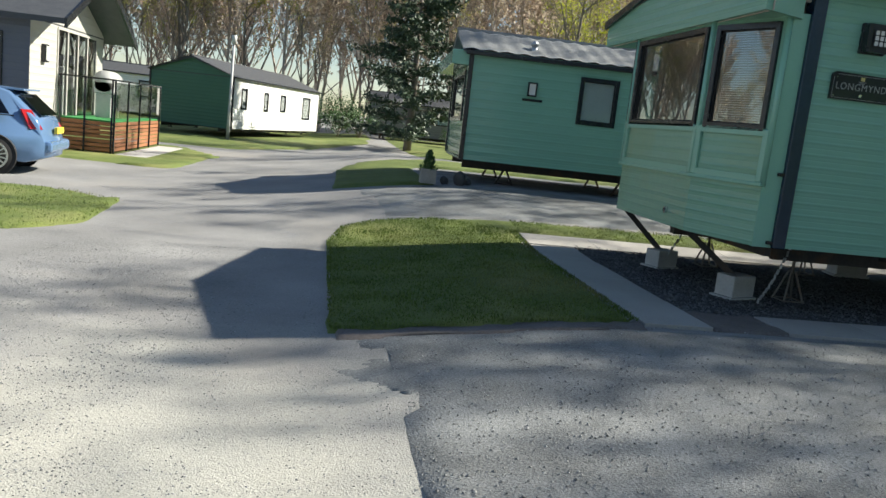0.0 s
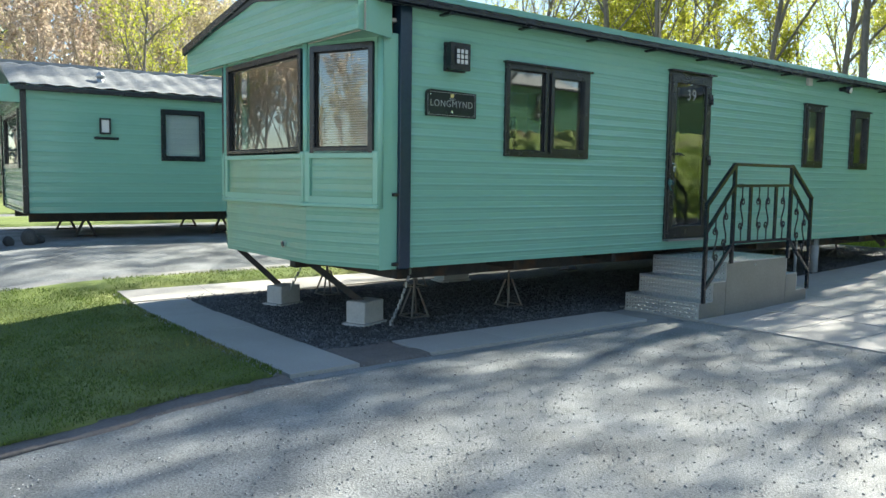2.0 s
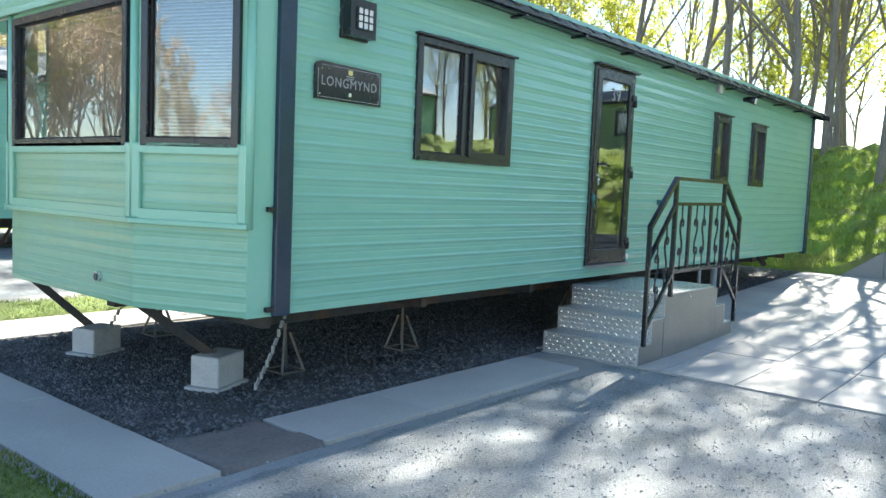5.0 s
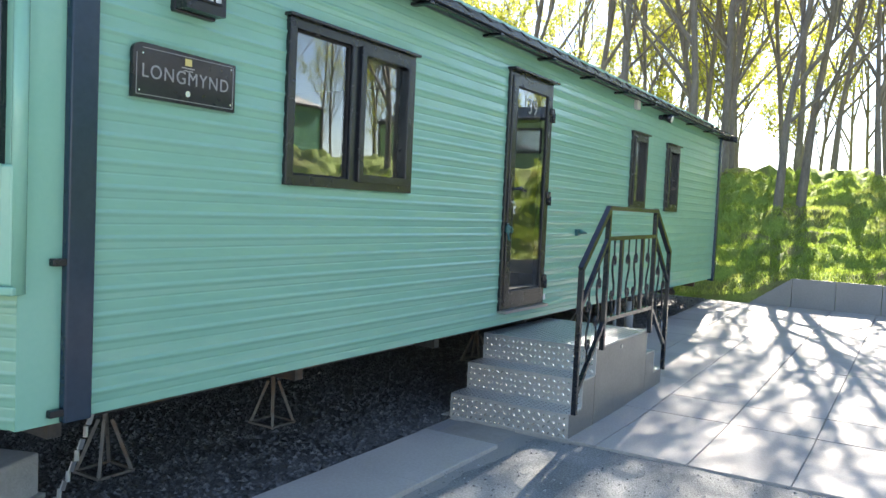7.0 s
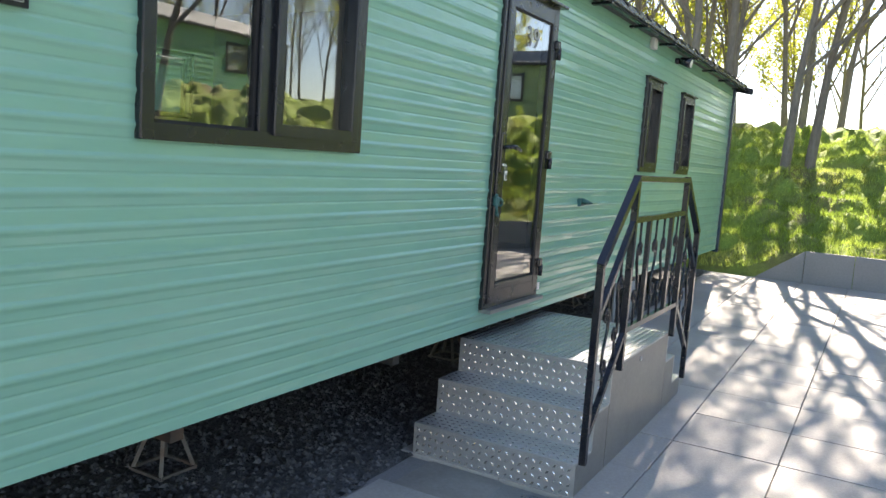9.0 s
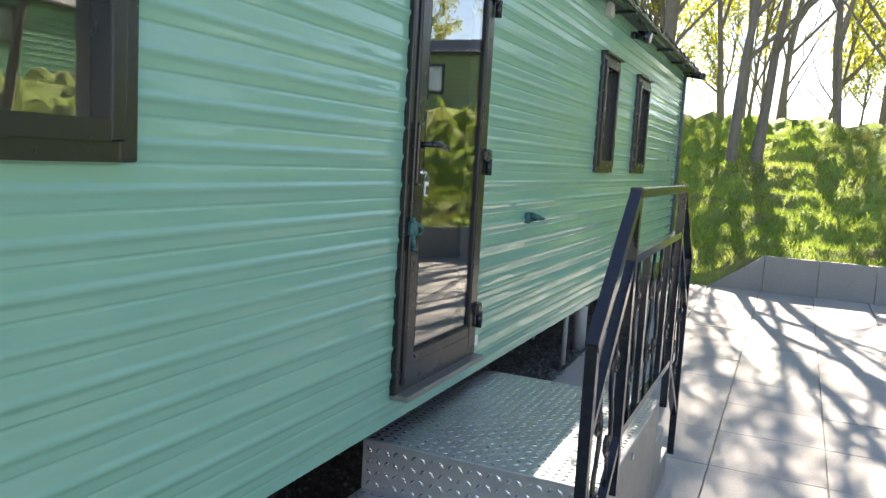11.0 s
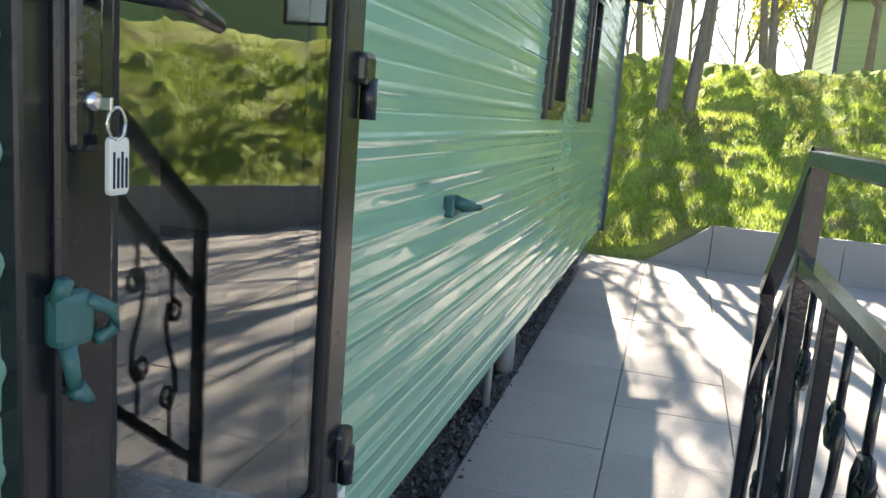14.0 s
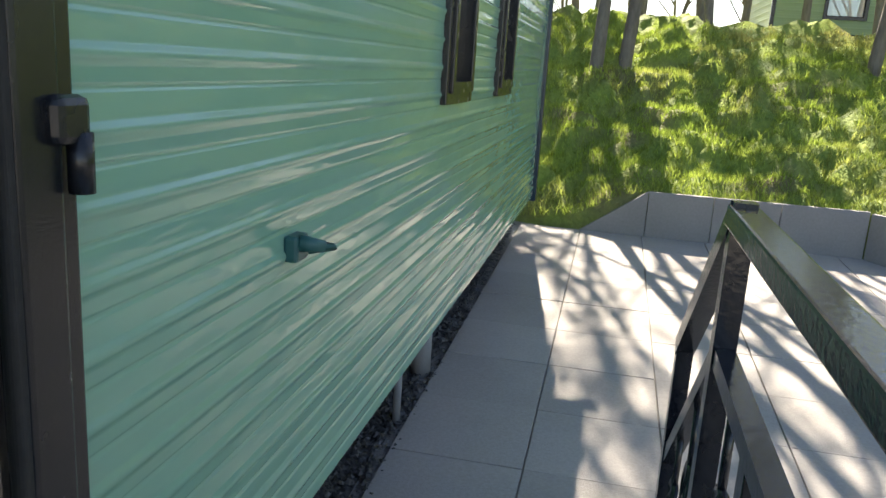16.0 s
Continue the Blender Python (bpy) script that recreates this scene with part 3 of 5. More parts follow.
def siding(name, A, B, z0, z1, holes, material, parent, pitch=0.105, depth=1.0, zoff=0.0, top=None, step=2.5):
    """A pressed metal wall sheet from A to B in plan (outside to the right), with openings (u0, u1, z0, z1).
    top(u) gives the height of the upper edge where it is not level."""
    A, B = Vector((*A, 0)), Vector((*B, 0))
    ln = (B - A).length
    d = (B - A) / ln
    n = Vector((d.y, -d.x, 0))
    us = sorted({0.0, ln, *(i * step for i in range(1, int(ln / step) + 1) if i * step < ln), *(h[0] for h in holes), *(h[1] for h in holes)})
    if top:
        us = sorted({*us, *(ln * i / 12 for i in range(13))})
    zs = {z0, z1, *(h[2] for h in holes), *(h[3] for h in holes)}
    k = math.floor((z0 - zoff) / pitch)
    while zoff + k * pitch < z1:
        zs |= {zoff + (k + f) * pitch for f, _ in WAVE if z0 < zoff + (k + f) * pitch < z1}
        k += 1
    zs = sorted(zs)
    zs = [z for i, z in enumerate(zs) if i == 0 or z - zs[i - 1] > 1e-4]
    v, f, ids = [], [], {}

    def vert(i, j):
        if (i, j) not in ids:
            z = zs[j] if not top else min(zs[j], top(us[i]))
            p = A + d * us[i] + n * wave(z - zoff, pitch, depth)
            ids[i, j] = len(v)
            v.append((p.x, p.y, z))
        return ids[i, j]
    for i in range(len(us) - 1):
        for j in range(len(zs) - 1):
            uc, zc = (us[i] + us[i + 1]) / 2, (zs[j] + zs[j + 1]) / 2
            if any(h[0] < uc < h[1] and h[2] < zc < h[3] for h in holes) or (top and zs[j] >= max(top(us[i]), top(us[i + 1]))):
                continue
            f.append((vert(i, j), vert(i + 1, j), vert(i + 1, j + 1), vert(i, j + 1)))
    ob = pydata(name, v, f, material, parent, True)
    iv, jf = [], []
    zi = sorted({z0, z1, *(h[2] for h in holes), *(h[3] for h in holes)})
    for i in range(len(us) - 1):
        for j in range(len(zi) - 1):
            uc, zc = (us[i] + us[i + 1]) / 2, (zi[j] + zi[j + 1]) / 2
            if any(h[0] < uc < h[1] and h[2] < zc < h[3] for h in holes):
                continue
            q = [(us[i], zi[j]), (us[i + 1], zi[j]), (us[i + 1], zi[j + 1]), (us[i], zi[j + 1])]
            k = len(iv)
            for u, z in q:
                p = A + d * u - n * 0.07
                iv.append((p.x, p.y, min(z, top(u) if top else z)))
            jf.append((k + 3, k + 2, k + 1, k))
    pydata("inner_wall", iv, jf, M_INNER, parent)
    return ob


def plan(A, B):
    """The pose of a wall's own axes: x along A to B, y inwards, z up."""
    d = (Vector(B) - Vector(A)).normalized()
    return Matrix(((d.x, -d.y, 0, A[0]), (d.y, d.x, 0, A[1]), (0, 0, 1, 0), (0, 0, 0, 1)))


def frame_ring(bm, u0, u1, z0, z1, w, y0, y1, m, bevel=0.006):
    box(bm, u0, u0 + w, y0, y1, z0, z1, bevel, m)
    box(bm, u1 - w, u1, y0, y1, z0, z1, bevel, m)
    box(bm, u0 + w - 0.004, u1 - w + 0.004, y0 + 0.002, y1 - 0.002, z1 - w, z1, 0, m)
    box(bm, u0 + w - 0.004, u1 - w + 0.004, y0 + 0.002, y1 - 0.002, z0, z0 + w, 0, m)
    return bm


def window(A, B, u0, u1, z0, z1, parent, mullions=(), material=None, w=0.055, sill=True, glass=None, label="", opener=None):
    m = plan(A, B)
    material = material or M_ANTH
    win = part("window", frame_ring(bmesh.new(), u0, u1, z0, z1, w, -0.03, 0.06, m), material, parent, label)
    cuts = [u0 + w, *mullions, u1 - w]
    for k, c in enumerate(mullions):
        part("mullion", bx(c - 0.035, c + 0.035, -0.022, 0.05, z0 + w - 0.003, z1 - w + 0.003, 0.004, m), material, win)
    for k, (a, b) in enumerate(zip(cuts, cuts[1:])):
        a2 = a + (0.035 if k else 0)
        b2 = b - (0.035 if k < len(cuts) - 2 else 0)
        if opener == k:
            part("sash", frame_ring(bmesh.new(), a2 - 0.01, b2 + 0.01, z0 + w - 0.01, z1 - w + 0.01, 0.045, -0.045, 0.02, m), material, win)
        part("gasket", frame_ring(bmesh.new(), a2, b2, z0 + w, z1 - w, 0.012, 0.0, 0.02, m, 0.0), M_TYRE, win)
        pane = part("pane", bx(a2 - 0.004, b2 + 0.004, 0.008, 0.012, z0 + w - 0.004, z1 - w + 0.004, 0, m), glass or M_GLASS, win)
        pane.visible_shadow = False
    if sill:
        part("drip_rail", bx(u0 - 0.02, u1 + 0.02, -0.055, 0.0, z1 - 0.006, z1 + 0.012, 0.004, m), material, win)
    return win


def lettering(text, size, pos, material, parent, width=None):
    cu = bpy.data.curves.new("lettering", "FONT")
    cu.body, cu.size, cu.extrude, cu.align_x = text, size, 0.001, "CENTER"
    cu.space_character = 1.15
    tmp = bpy.data.objects.new("lettering", cu)
    me = bpy.data.meshes.new_from_object(tmp)
    bpy.data.objects.remove(tmp)
    xs_ = [v.co.x for v in me.vertices]
    k = width / (max(xs_) - min(xs_)) if width else 1
    mid = (max(xs_) + min(xs_)) / 2
    for v in me.vertices:
        v.co = Vector((pos[0] + (v.co.x - mid) * k, pos[1] - v.co.z, pos[2] + v.co.y))
    me.materials.append(material)
    ob = new("lettering", me)
    ob.parent = parent
    return ob


# ---- the caravan beside the walk ----
VAN = thing("static_caravan", "long green ribbed static caravan raised on stands", "caravan")
SIDE_A, SIDE_B = (4.98, 6.2), (15.74, 6.2)
S0 = SIDE_A[0]
Z0, ZS, Z1 = 0.655, 1.285, 2.80
HOLES = [(6.09 - S0, 7.22 - S0, 1.65, 2.505), (8.55 - S0, 9.36 - S0, 0.775, 2.665), (11.54 - S0, 12.06 - S0, 1.655, 2.495), (12.88 - S0, 13.42 - S0, 1.655, 2.485)]
SEAM = lambda hs, lo, hi: [(a, b, max(c, lo), min(e, hi)) for a, b, c, e in hs if c < hi and e > lo]
siding("lower_cladding", SIDE_A, SIDE_B, Z0, ZS, SEAM(HOLES, Z0, ZS), M_GREEN, VAN, zoff=ZS)
siding("upper_cladding", (SIDE_A[0], 6.197), (SIDE_B[0], 6.197), ZS - 0.004, 3.0, SEAM(HOLES, ZS - 0.004, 3.0), M_GREEN, VAN, zoff=ZS)
siding("far_side_cladding", (15.74, 9.44), (4.98, 9.44), Z0, 3.0, [(6.54, 7.34, 1.82, 2.36)], M_GREEN, VAN)
siding("back_cladding", (15.74, 6.2), (15.74, 9.44), Z0, 3.22, [], M_GREEN, VAN, top=lambda u: 2.9 + 0.28 * (1 - abs(u - 1.62) / 1.62))
# corner trims
part("corner_trim", bx(4.885, 5.005, 6.165, 6.29, 0.65, 2.86, 0.008), M_NAVY, VAN, "blue-black corner downpipe trim")
part("corner_trim", bx(15.70, 15.80, 6.165, 6.26, 0.62, 2.93, 0.008), M_NAVY, VAN, "blue-black corner trim")
for z in (0.68, 1.27):
    part("pipe_clip", bx(4.83, 4.9, 6.17, 6.2, z, z + 0.03, 0.004), M_ANTH, VAN)
# splayed front bay
F = [(4.71, 9.44), (4.42, 8.70), (4.42, 6.94), (4.71, 6.2)]
ends = [((4.90, 9.44), F[0]), (F[3], (4.90, 6.2))]
for a, b in ends:
    part("corner_panel", prism(bmesh.new(), [(*a, 0.65), (*b, 0.65), (*b, 2.62), (*a, 2.62)], (0, 0.03 if a[1] < 8 else -0.03, 0)), M_GREENT, VAN, "smooth pale green corner panel")
ZB, ZW0, ZW1, ZT = 1.17, 1.63, 2.535, 2.60


def bay_side(a, b, mull, opener=None):
    ln = (Vector(b) - Vector(a)).length
    m = plan(a, b)
    e = 0.075
    siding("front_cladding", a, b, 0.655, ZB, [], M_GREENF, VAN, pitch=0.088, depth=0.55)
    part("bay_ledge", bx(-0.015, ln + 0.015, -0.045, 0.04, ZB - 0.004, ZB + 0.03, 0.008, m), M_GREENT, VAN)
    siding("bay_cladding", a, b, ZB + 0.02, ZW0, [], M_GREENF, VAN, pitch=0.11, depth=0.6)
    part("bay_border", frame_ring(bmesh.new(), 0.0, ln, ZB + 0.028, ZW0 + 0.02, 0.06, -0.03, 0.03, m, 0.012), M_GREENT, VAN)
    siding("window_surround", a, b, ZW0, ZT + 0.02, [(e, ln - e, ZW0 + 0.005, ZW1)], M_GREENT, VAN, depth=0.0)
    window(a, b, e - 0.015, ln - e + 0.015, ZW0, ZW1 + 0.01, VAN, mull, sill=False, w=0.05)
    return m, ln, e


bay_side(F[0], F[1], ())
bay_side(F[1], F[2], ())
_, ln_, _ = bay_side(F[2], F[3], ())
for p in F:
    part("bay_post", tb([(p[0], p[1], ZB), (p[0], p[1], ZT)], 0.028, 10), M_GREENT, VAN, "", True)
# front badge
part("badge", tb([(4.43, 7.35, 0.80), (4.39, 7.35, 0.80)], 0.032, 16), M_STEEL, VAN, "small round maker's badge")
part("badge_face", tb([(4.392, 7.35, 0.80), (4.386, 7.35, 0.80)], 0.024, 14), M_NAVY, VAN)
# overhanging gable front
GX = 4.36
siding("gable_cladding", (GX, 9.66), (GX, 5.98), 2.57, 3.2, [], M_GREEN, VAN, pitch=0.1, zoff=2.57, top=lambda u: 2.79 + 0.33 * (1 - abs(u - 1.84) / 1.84))
part("gable_return", prism(bmesh.new(), [(GX, 5.98, 2.57), (4.80, 6.17, 2.57), (4.80, 6.17, 2.84), (GX, 5.98, 2.84)], (0, 0.03, 0)), M_GREENT, VAN)
part("gable_return", prism(bmesh.new(), [(GX, 9.66, 2.57), (4.80, 9.47, 2.57), (4.80, 9.47, 2.84), (GX, 9.66, 2.84)], (0, -0.03, 0)), M_GREENT, VAN)
part("soffit", prism(bmesh.new(), [(GX + 0.01, 9.64, 2.58), (4.8, 9.45, 2.58), (4.8, 6.19, 2.58), (GX + 0.01, 6.0, 2.58)], (0, 0, 0.025)), M_GREENT, VAN)


def tiled_roof(parent, x0, x1, y0, y1, ze, zr, material, along=0.3, rows=6, thick=0.04, fine=True):
    """A low ridged roof of pressed tile sheets, ridge along x."""
    ym = (y0 + y1) / 2
    for ya in (y0, y1):
        v, f = [], []
        nx = int((x1 - x0) / (along / 4)) if fine else 2
        prof = []
        for r in range(rows):
            prof += [(r / rows, 0.03 if fine else 0), ((r + 0.96) / rows, 0.0)]
        prof.append((1.0, 0.0))
        for t, lift in prof:
            y, z = ya + (ym - ya) * t, ze + (zr - ze) * t + lift
            for i in range(nx + 1):
                x = x0 + (x1 - x0) * i / nx
                w = 0.013 * math.cos(math.tau * x / along) if fine else 0
                v.append((x, y, z + w))
        n = nx + 1
        for j in range(len(prof) - 1):
            for i in range(nx):
                q = (j * n + i, j * n + i + 1, (j + 1) * n + i + 1, (j + 1) * n + i)
                f.append(q if ya == y0 else q[::-1])
        pydata("roof_sheet", v, f, material, parent, True)
    part("roof_board", prism(bmesh.new(), [(x0 + 0.01, y0 + 0.01, ze - 0.03), (x0 + 0.01, ym, zr - 0.03), (x0 + 0.01, y1 - 0.01, ze - 0.03), (x0 + 0.01, ym, zr - 0.06 - thick)],
                             (x1 - x0 - 0.02, 0, 0)), material, parent)
    part("ridge_cap", tb([(x0 - 0.01, ym, zr + 0.005), (x1 + 0.01, ym, zr + 0.005)], 0.04, 8), material, parent, "", True)


ROOF = part("roof", bx(4.45, 15.8, 6.16, 9.48, 2.90, 2.93), M_ROOF2, VAN, "low pitched dark roof")
tiled_roof(ROOF, 4.33, 15.86, 6.03, 9.61, 2.86, 3.17, M_ROOF2)
for s, ya in ((1, 6.08), (-1, 9.56)):
    pr = [(4.31, ya - 0.12 * s, 2.775), (4.31, 7.82, 3.12), (4.31, 7.82, 3.19), (4.31, ya - 0.12 * s, 2.86)]
    part("verge_trim", prism(bmesh.new(), pr, (0.035, 0, 0)), M_ANTH, ROOF)
    pr = [(p[0] + 11.48, p[1], p[2]) for p in pr]
    part("verge_trim", prism(bmesh.new(), pr, (0.035, 0, 0)), M_ANTH, ROOF)
# gutter and brackets along the side
gut = bmesh.new()
gp = [(0.0, 0.0), (0.0, -0.055), (-0.02, -0.07), (-0.06, -0.07), (-0.085, -0.05), (-0.085, 0.0), (-0.078, 0.0), (-0.078, -0.046), (-0.057, -0.062), (-0.022, -0.062), (-0.007, -0.05), (-0.007, 0.0)]
part("gutter", prism(gut, [(4.42, 6.125 + a, 2.90 + b) for a, b in gp], (11.4, 0, 0)), M_ANTH, VAN, "dark grey eaves gutter")
for i in range(12):
    x = 5.3 + i * 0.93
    part("gutter_bracket", bx(x, x + 0.05, 6.035, 6.19, 2.815, 2.835, 0.004), M_ANTH, VAN)
# side windows and door
wx = lambda x: x - S0
w1 = window(SIDE_A, SIDE_B, wx(6.08), wx(7.23), 1.645, 2.51, VAN, (wx(6.64),), label="two-light dark grey window", opener=1)
window(SIDE_A, SIDE_B, wx(11.53), wx(12.07), 1.65, 2.50, VAN, (), label="narrow dark grey window", opener=0)
window(SIDE_A, SIDE_B, wx(12.87), wx(13.43), 1.65, 2.49, VAN, (), label="narrow dark grey window", opener=0)
window((15.74, 9.44), (4.98, 9.44), 6.52, 7.36, 1.80, 2.38, VAN, (), label="small far-side window")
D0, D1, DZ0, DZ1 = 8.545, 9.35, 0.765, 2.665
door = part("door", frame_ring(bmesh.new(), D0, D1, DZ0, DZ1, 0.042, 6.172, 6.27, Matrix.Identity(4), 0.006), M_ANTH, VAN, "dark grey glazed entrance door, shut")
part("door_leaf", frame_ring(bmesh.new(), D0 + 0.038, D1 - 0.038, DZ0 + 0.038, DZ1 - 0.038, 0.078, 6.160, 6.20, Matrix.Identity(4), 0.008), M_ANTH, door)
part("kick_rail", bx(D0 + 0.11, D1 - 0.11, 6.164, 6.195, DZ0 + 0.11, DZ0 + 0.16, 0.006), M_ANTH, door)
part("glazing_bead", frame_ring(bmesh.new(), D0 + 0.112, D1 - 0.112, DZ0 + 0.155, DZ1 - 0.112, 0.015, 6.164, 6.19, Matrix.Identity(4), 0.004), M_TYRE, door)
dp = part("pane", bx(D0 + 0.12, D1 - 0.12, 6.174, 6.179, DZ0 + 0.16, DZ1 - 0.12), M_GLASS, door)
dp.visible_shadow = False
part("threshold", bx(D0, D1, 6.12, 6.2, DZ0 - 0.012, DZ0 + 0.012, 0.004), M_ALUP, door)
part("drip_rail", bx(D0 - 0.02, D1 + 0.02, 6.12, 6.2, DZ1 - 0.004, DZ1 + 0.014, 0.004), M_ANTH, door)
for z in (2.41, 1.70, 0.985):
    h = part("hinge", bx(D1 - 0.07, D1 - 0.008, 6.14, 6.172, z - 0.015, z + 0.045, 0.012), M_ANTH, door, "chunky black door hinge")
    part("hinge_barrel", tb([(D1 - 0.022, 6.15, z - 0.075), (D1 - 0.022, 6.15, z + 0.0)], 0.016, 10), M_ANTH, h, "", True)
# lever handle with its long plate, key and tag
hx, hz = D0 + 0.062, 1.69
hd = part("door_handle", bx(hx - 0.018, hx + 0.022, 6.112, 6.132, hz - 0.105, hz + 0.13, 0.008), M_BLACK, door, "black lever handle on a long plate")
part("lever", tube(tb([(hx, 6.12, hz + 0.05), (hx, 6.07, hz + 0.05)], 0.011, 8), [(hx, 6.07, hz + 0.05), (hx + 0.06, 6.062, hz + 0.053), (hx + 0.15, 6.068, hz + 0.035)], [0.012, 0.014, 0.009], 8), M_BLACK, hd, "", True)
part("lock_cylinder", tb([(hx, 6.115, hz - 0.055), (hx, 6.105, hz - 0.055)], 0.009, 12), M_STEEL, hd, "steel lock cylinder", True)
keys = thing("key_with_tag", "key in the door lock with a white paper tag", "key")
part("key", bx(hx - 0.002, hx + 0.002, 6.07, 6.1, hz - 0.063, hz - 0.05, 0.001), M_STEEL, keys)
rp = [(hx + 0.012 + 0.013 * math.cos(a), 6.075, hz - 0.075 + 0.016 * math.sin(a)) for a in [i * math.tau / 14 for i in range(15)]]
part("split_ring", tb(rp, 0.0022, 6), M_STEEL, keys, "", True)
part("tag", bx(hx + 0.0, hx + 0.03, 6.073, 6.079, hz - 0.145, hz - 0.088, 0.005), M_FROST, keys, "clear plastic fob with a paper label")
for i in range(4):
    part("tag_print", bx(hx + 0.005 + i * 0.006, hx + 0.007 + i * 0.006, 6.0715, 6.0728, hz - 0.138, hz - 0.102 - 0.006 * (i % 2)), M_NAVY, keys)
# teal hook latch on the door edge
lz = 1.39
lk = part("door_catch", bx(hx - 0.012, hx + 0.06, 6.085, 6.132, lz - 0.035, lz + 0.055, 0.016), M_TEAL, door, "dark teal plastic door retainer")
part("hook", tube(tb([(hx + 0.0, 6.11, lz + 0.04), (hx + 0.0, 6.095, lz + 0.075)], 0.014, 8), [(hx + 0.04, 6.09, lz + 0.04), (hx + 0.085, 6.08, lz + 0.015), (hx + 0.095, 6.085, lz - 0.02), (hx + 0.06, 6.09, lz - 0.03)], 0.012, 8), M_TEAL, lk, "", True)
part("tongue", tube(tb([(hx + 0.01, 6.1, lz - 0.03), (hx + 0.02, 6.095, lz - 0.1)], [0.014, 0.012], 8), [(hx + 0.02, 6.095, lz - 0.1), (hx + 0.05, 6.09, lz - 0.13)], [0.018, 0.008], 8), M_TEAL, lk, "", True)
hd.location.y, keys.location.y = 0.035, 0.052
lk.matrix_basis = pose(hx * 0.35 - 0.028, 6.13 * 0.35 + 0.045, 1.40 * 0.35 + 0.02) @ Matrix.Diagonal((0.65, 0.65, 0.65, 1))
stay = thing("door_stay", "small dark wall catch that holds the door open", "door stay")
part("base", bx(10.05, 10.12, 6.165, 6.2, 1.36, 1.42, 0.008), M_TEAL, stay)
part("arm", tube(tb([(10.07, 6.17, 1.405), (10.10, 6.12, 1.395)], [0.02, 0.014], 8), [(10.10, 6.16, 1.385), (10.13, 6.11, 1.39), (10.12, 6.15, 1.395)], [0.012, 0.01, 0.008], 8), M_TEAL, stay, "", True)
lettering("39", 0.17, (8.95, 6.170, 2.36), M_LETTER, door)
# sticker on the cladding near the sill
part("sticker", bx(9.385, 9.42, 6.185, 6.19, 0.80, 0.85), M_WHITE, VAN)
# wall lamp
lamp = thing("wall_lamp", "black box wall lamp with a gridded pale window", "lamp")
part("back_plate", bx(5.36, 5.59, 6.17, 6.205, 2.36, 2.61, 0.006), M_ANTH, lamp)
prism(lb := bmesh.new(), [(5.365, 6.18, 2.37), (5.365, 6.10, 2.37), (5.365, 6.10, 2.60), (5.365, 6.18, 2.60)], (0.22, 0, 0))
part("housing", lb, M_ANTH, lamp)
part("lens", bx(5.42, 5.555, 6.094, 6.101, 2.42, 2.55, 0.002), M_FROST, lamp, "pale frosted lamp pane")
for i in range(4):
    part("bar", bx(5.416 + i * 0.045, 5.424 + i * 0.045, 6.088, 6.0945, 2.415, 2.555), M_ANTH, lamp)
    part("bar", bx(5.416, 5.559, 6.0885, 6.095, 2.415 + i * 0.044, 2.423 + i * 0.044), M_ANTH, lamp)
# name sign
sign = thing("name_sign", "black name plaque with silver lettering", "sign")
pl = [(5.16, 6.172, 1.965)]
pl += [(5.72, 6.172, 1.965), (5.72, 6.172, 2.185)]
pl += [(5.21 - 0.05 * math.sin(a), 6.172, 2.155 + 0.04 * math.cos(a)) for a in [i * math.pi / 16 for i in range(9)]]
part("plate", prism(bmesh.new(), pl, (0, 0.02, 0)), M_SIGN, sign)
fr = bmesh.new()
for x0, x1, z0, z1 in ((5.175, 5.705, 1.978, 1.981), (5.175, 5.178, 1.978, 2.15), (5.702, 5.705, 1.978, 2.172), (5.205, 5.705, 2.172, 2.175)):
    box(fr, x0, x1, 6.1685, 6.1715, z0, z1)
part("border_line", fr, M_LETTER, sign)
for x, z in ((5.19, 1.995), (5.69, 1.995), (5.69, 2.16), (5.205, 2.15)):
    part("screw", tb([(x, 6.171, z), (x, 6.168, z)], 0.005, 8), M_STEEL, sign)


lettering("LONGMYND", 0.082, (5.44, 6.170, 2.052), M_LETTER, sign, 0.47)
part("emblem", bx(5.425, 5.46, 6.1685, 6.1715, 2.135, 2.165), M_GOLD, sign, "small gold emblem")
for i, w in enumerate((0.07, 0.05)):
    part("small_print", bx(5.442 - w / 2, 5.442 + w / 2, 6.1685, 6.1715, 2.122 - i * 0.012, 2.127 - i * 0.012), M_LETTER, sign)
part("maker_mark", tb([(5.442, 6.1715, 2.012), (5.442, 6.1685, 2.012)], 0.014, 12), M_STEEL, sign)
# vents and lamp near the eaves
part("flue_vent", bx(11.55, 11.66, 6.155, 6.2, 2.75, 2.85, 0.008), M_POST, VAN, "small pale wall vent")
sp = thing("security_lamp", "small black bulkhead lamp under the eaves", "lamp")
part("body", tube(tb([(12.5, 6.2, 2.77), (12.5, 6.16, 2.77)], 0.03, 10), [(12.5, 6.15, 2.775), (12.5, 6.04, 2.745)], [0.035, 0.05], 10), M_BLACK, sp, "", True)
part("lens", tb([(12.5, 6.041, 2.745), (12.5, 6.036, 2.744)], 0.04, 10), M_FROST, sp)

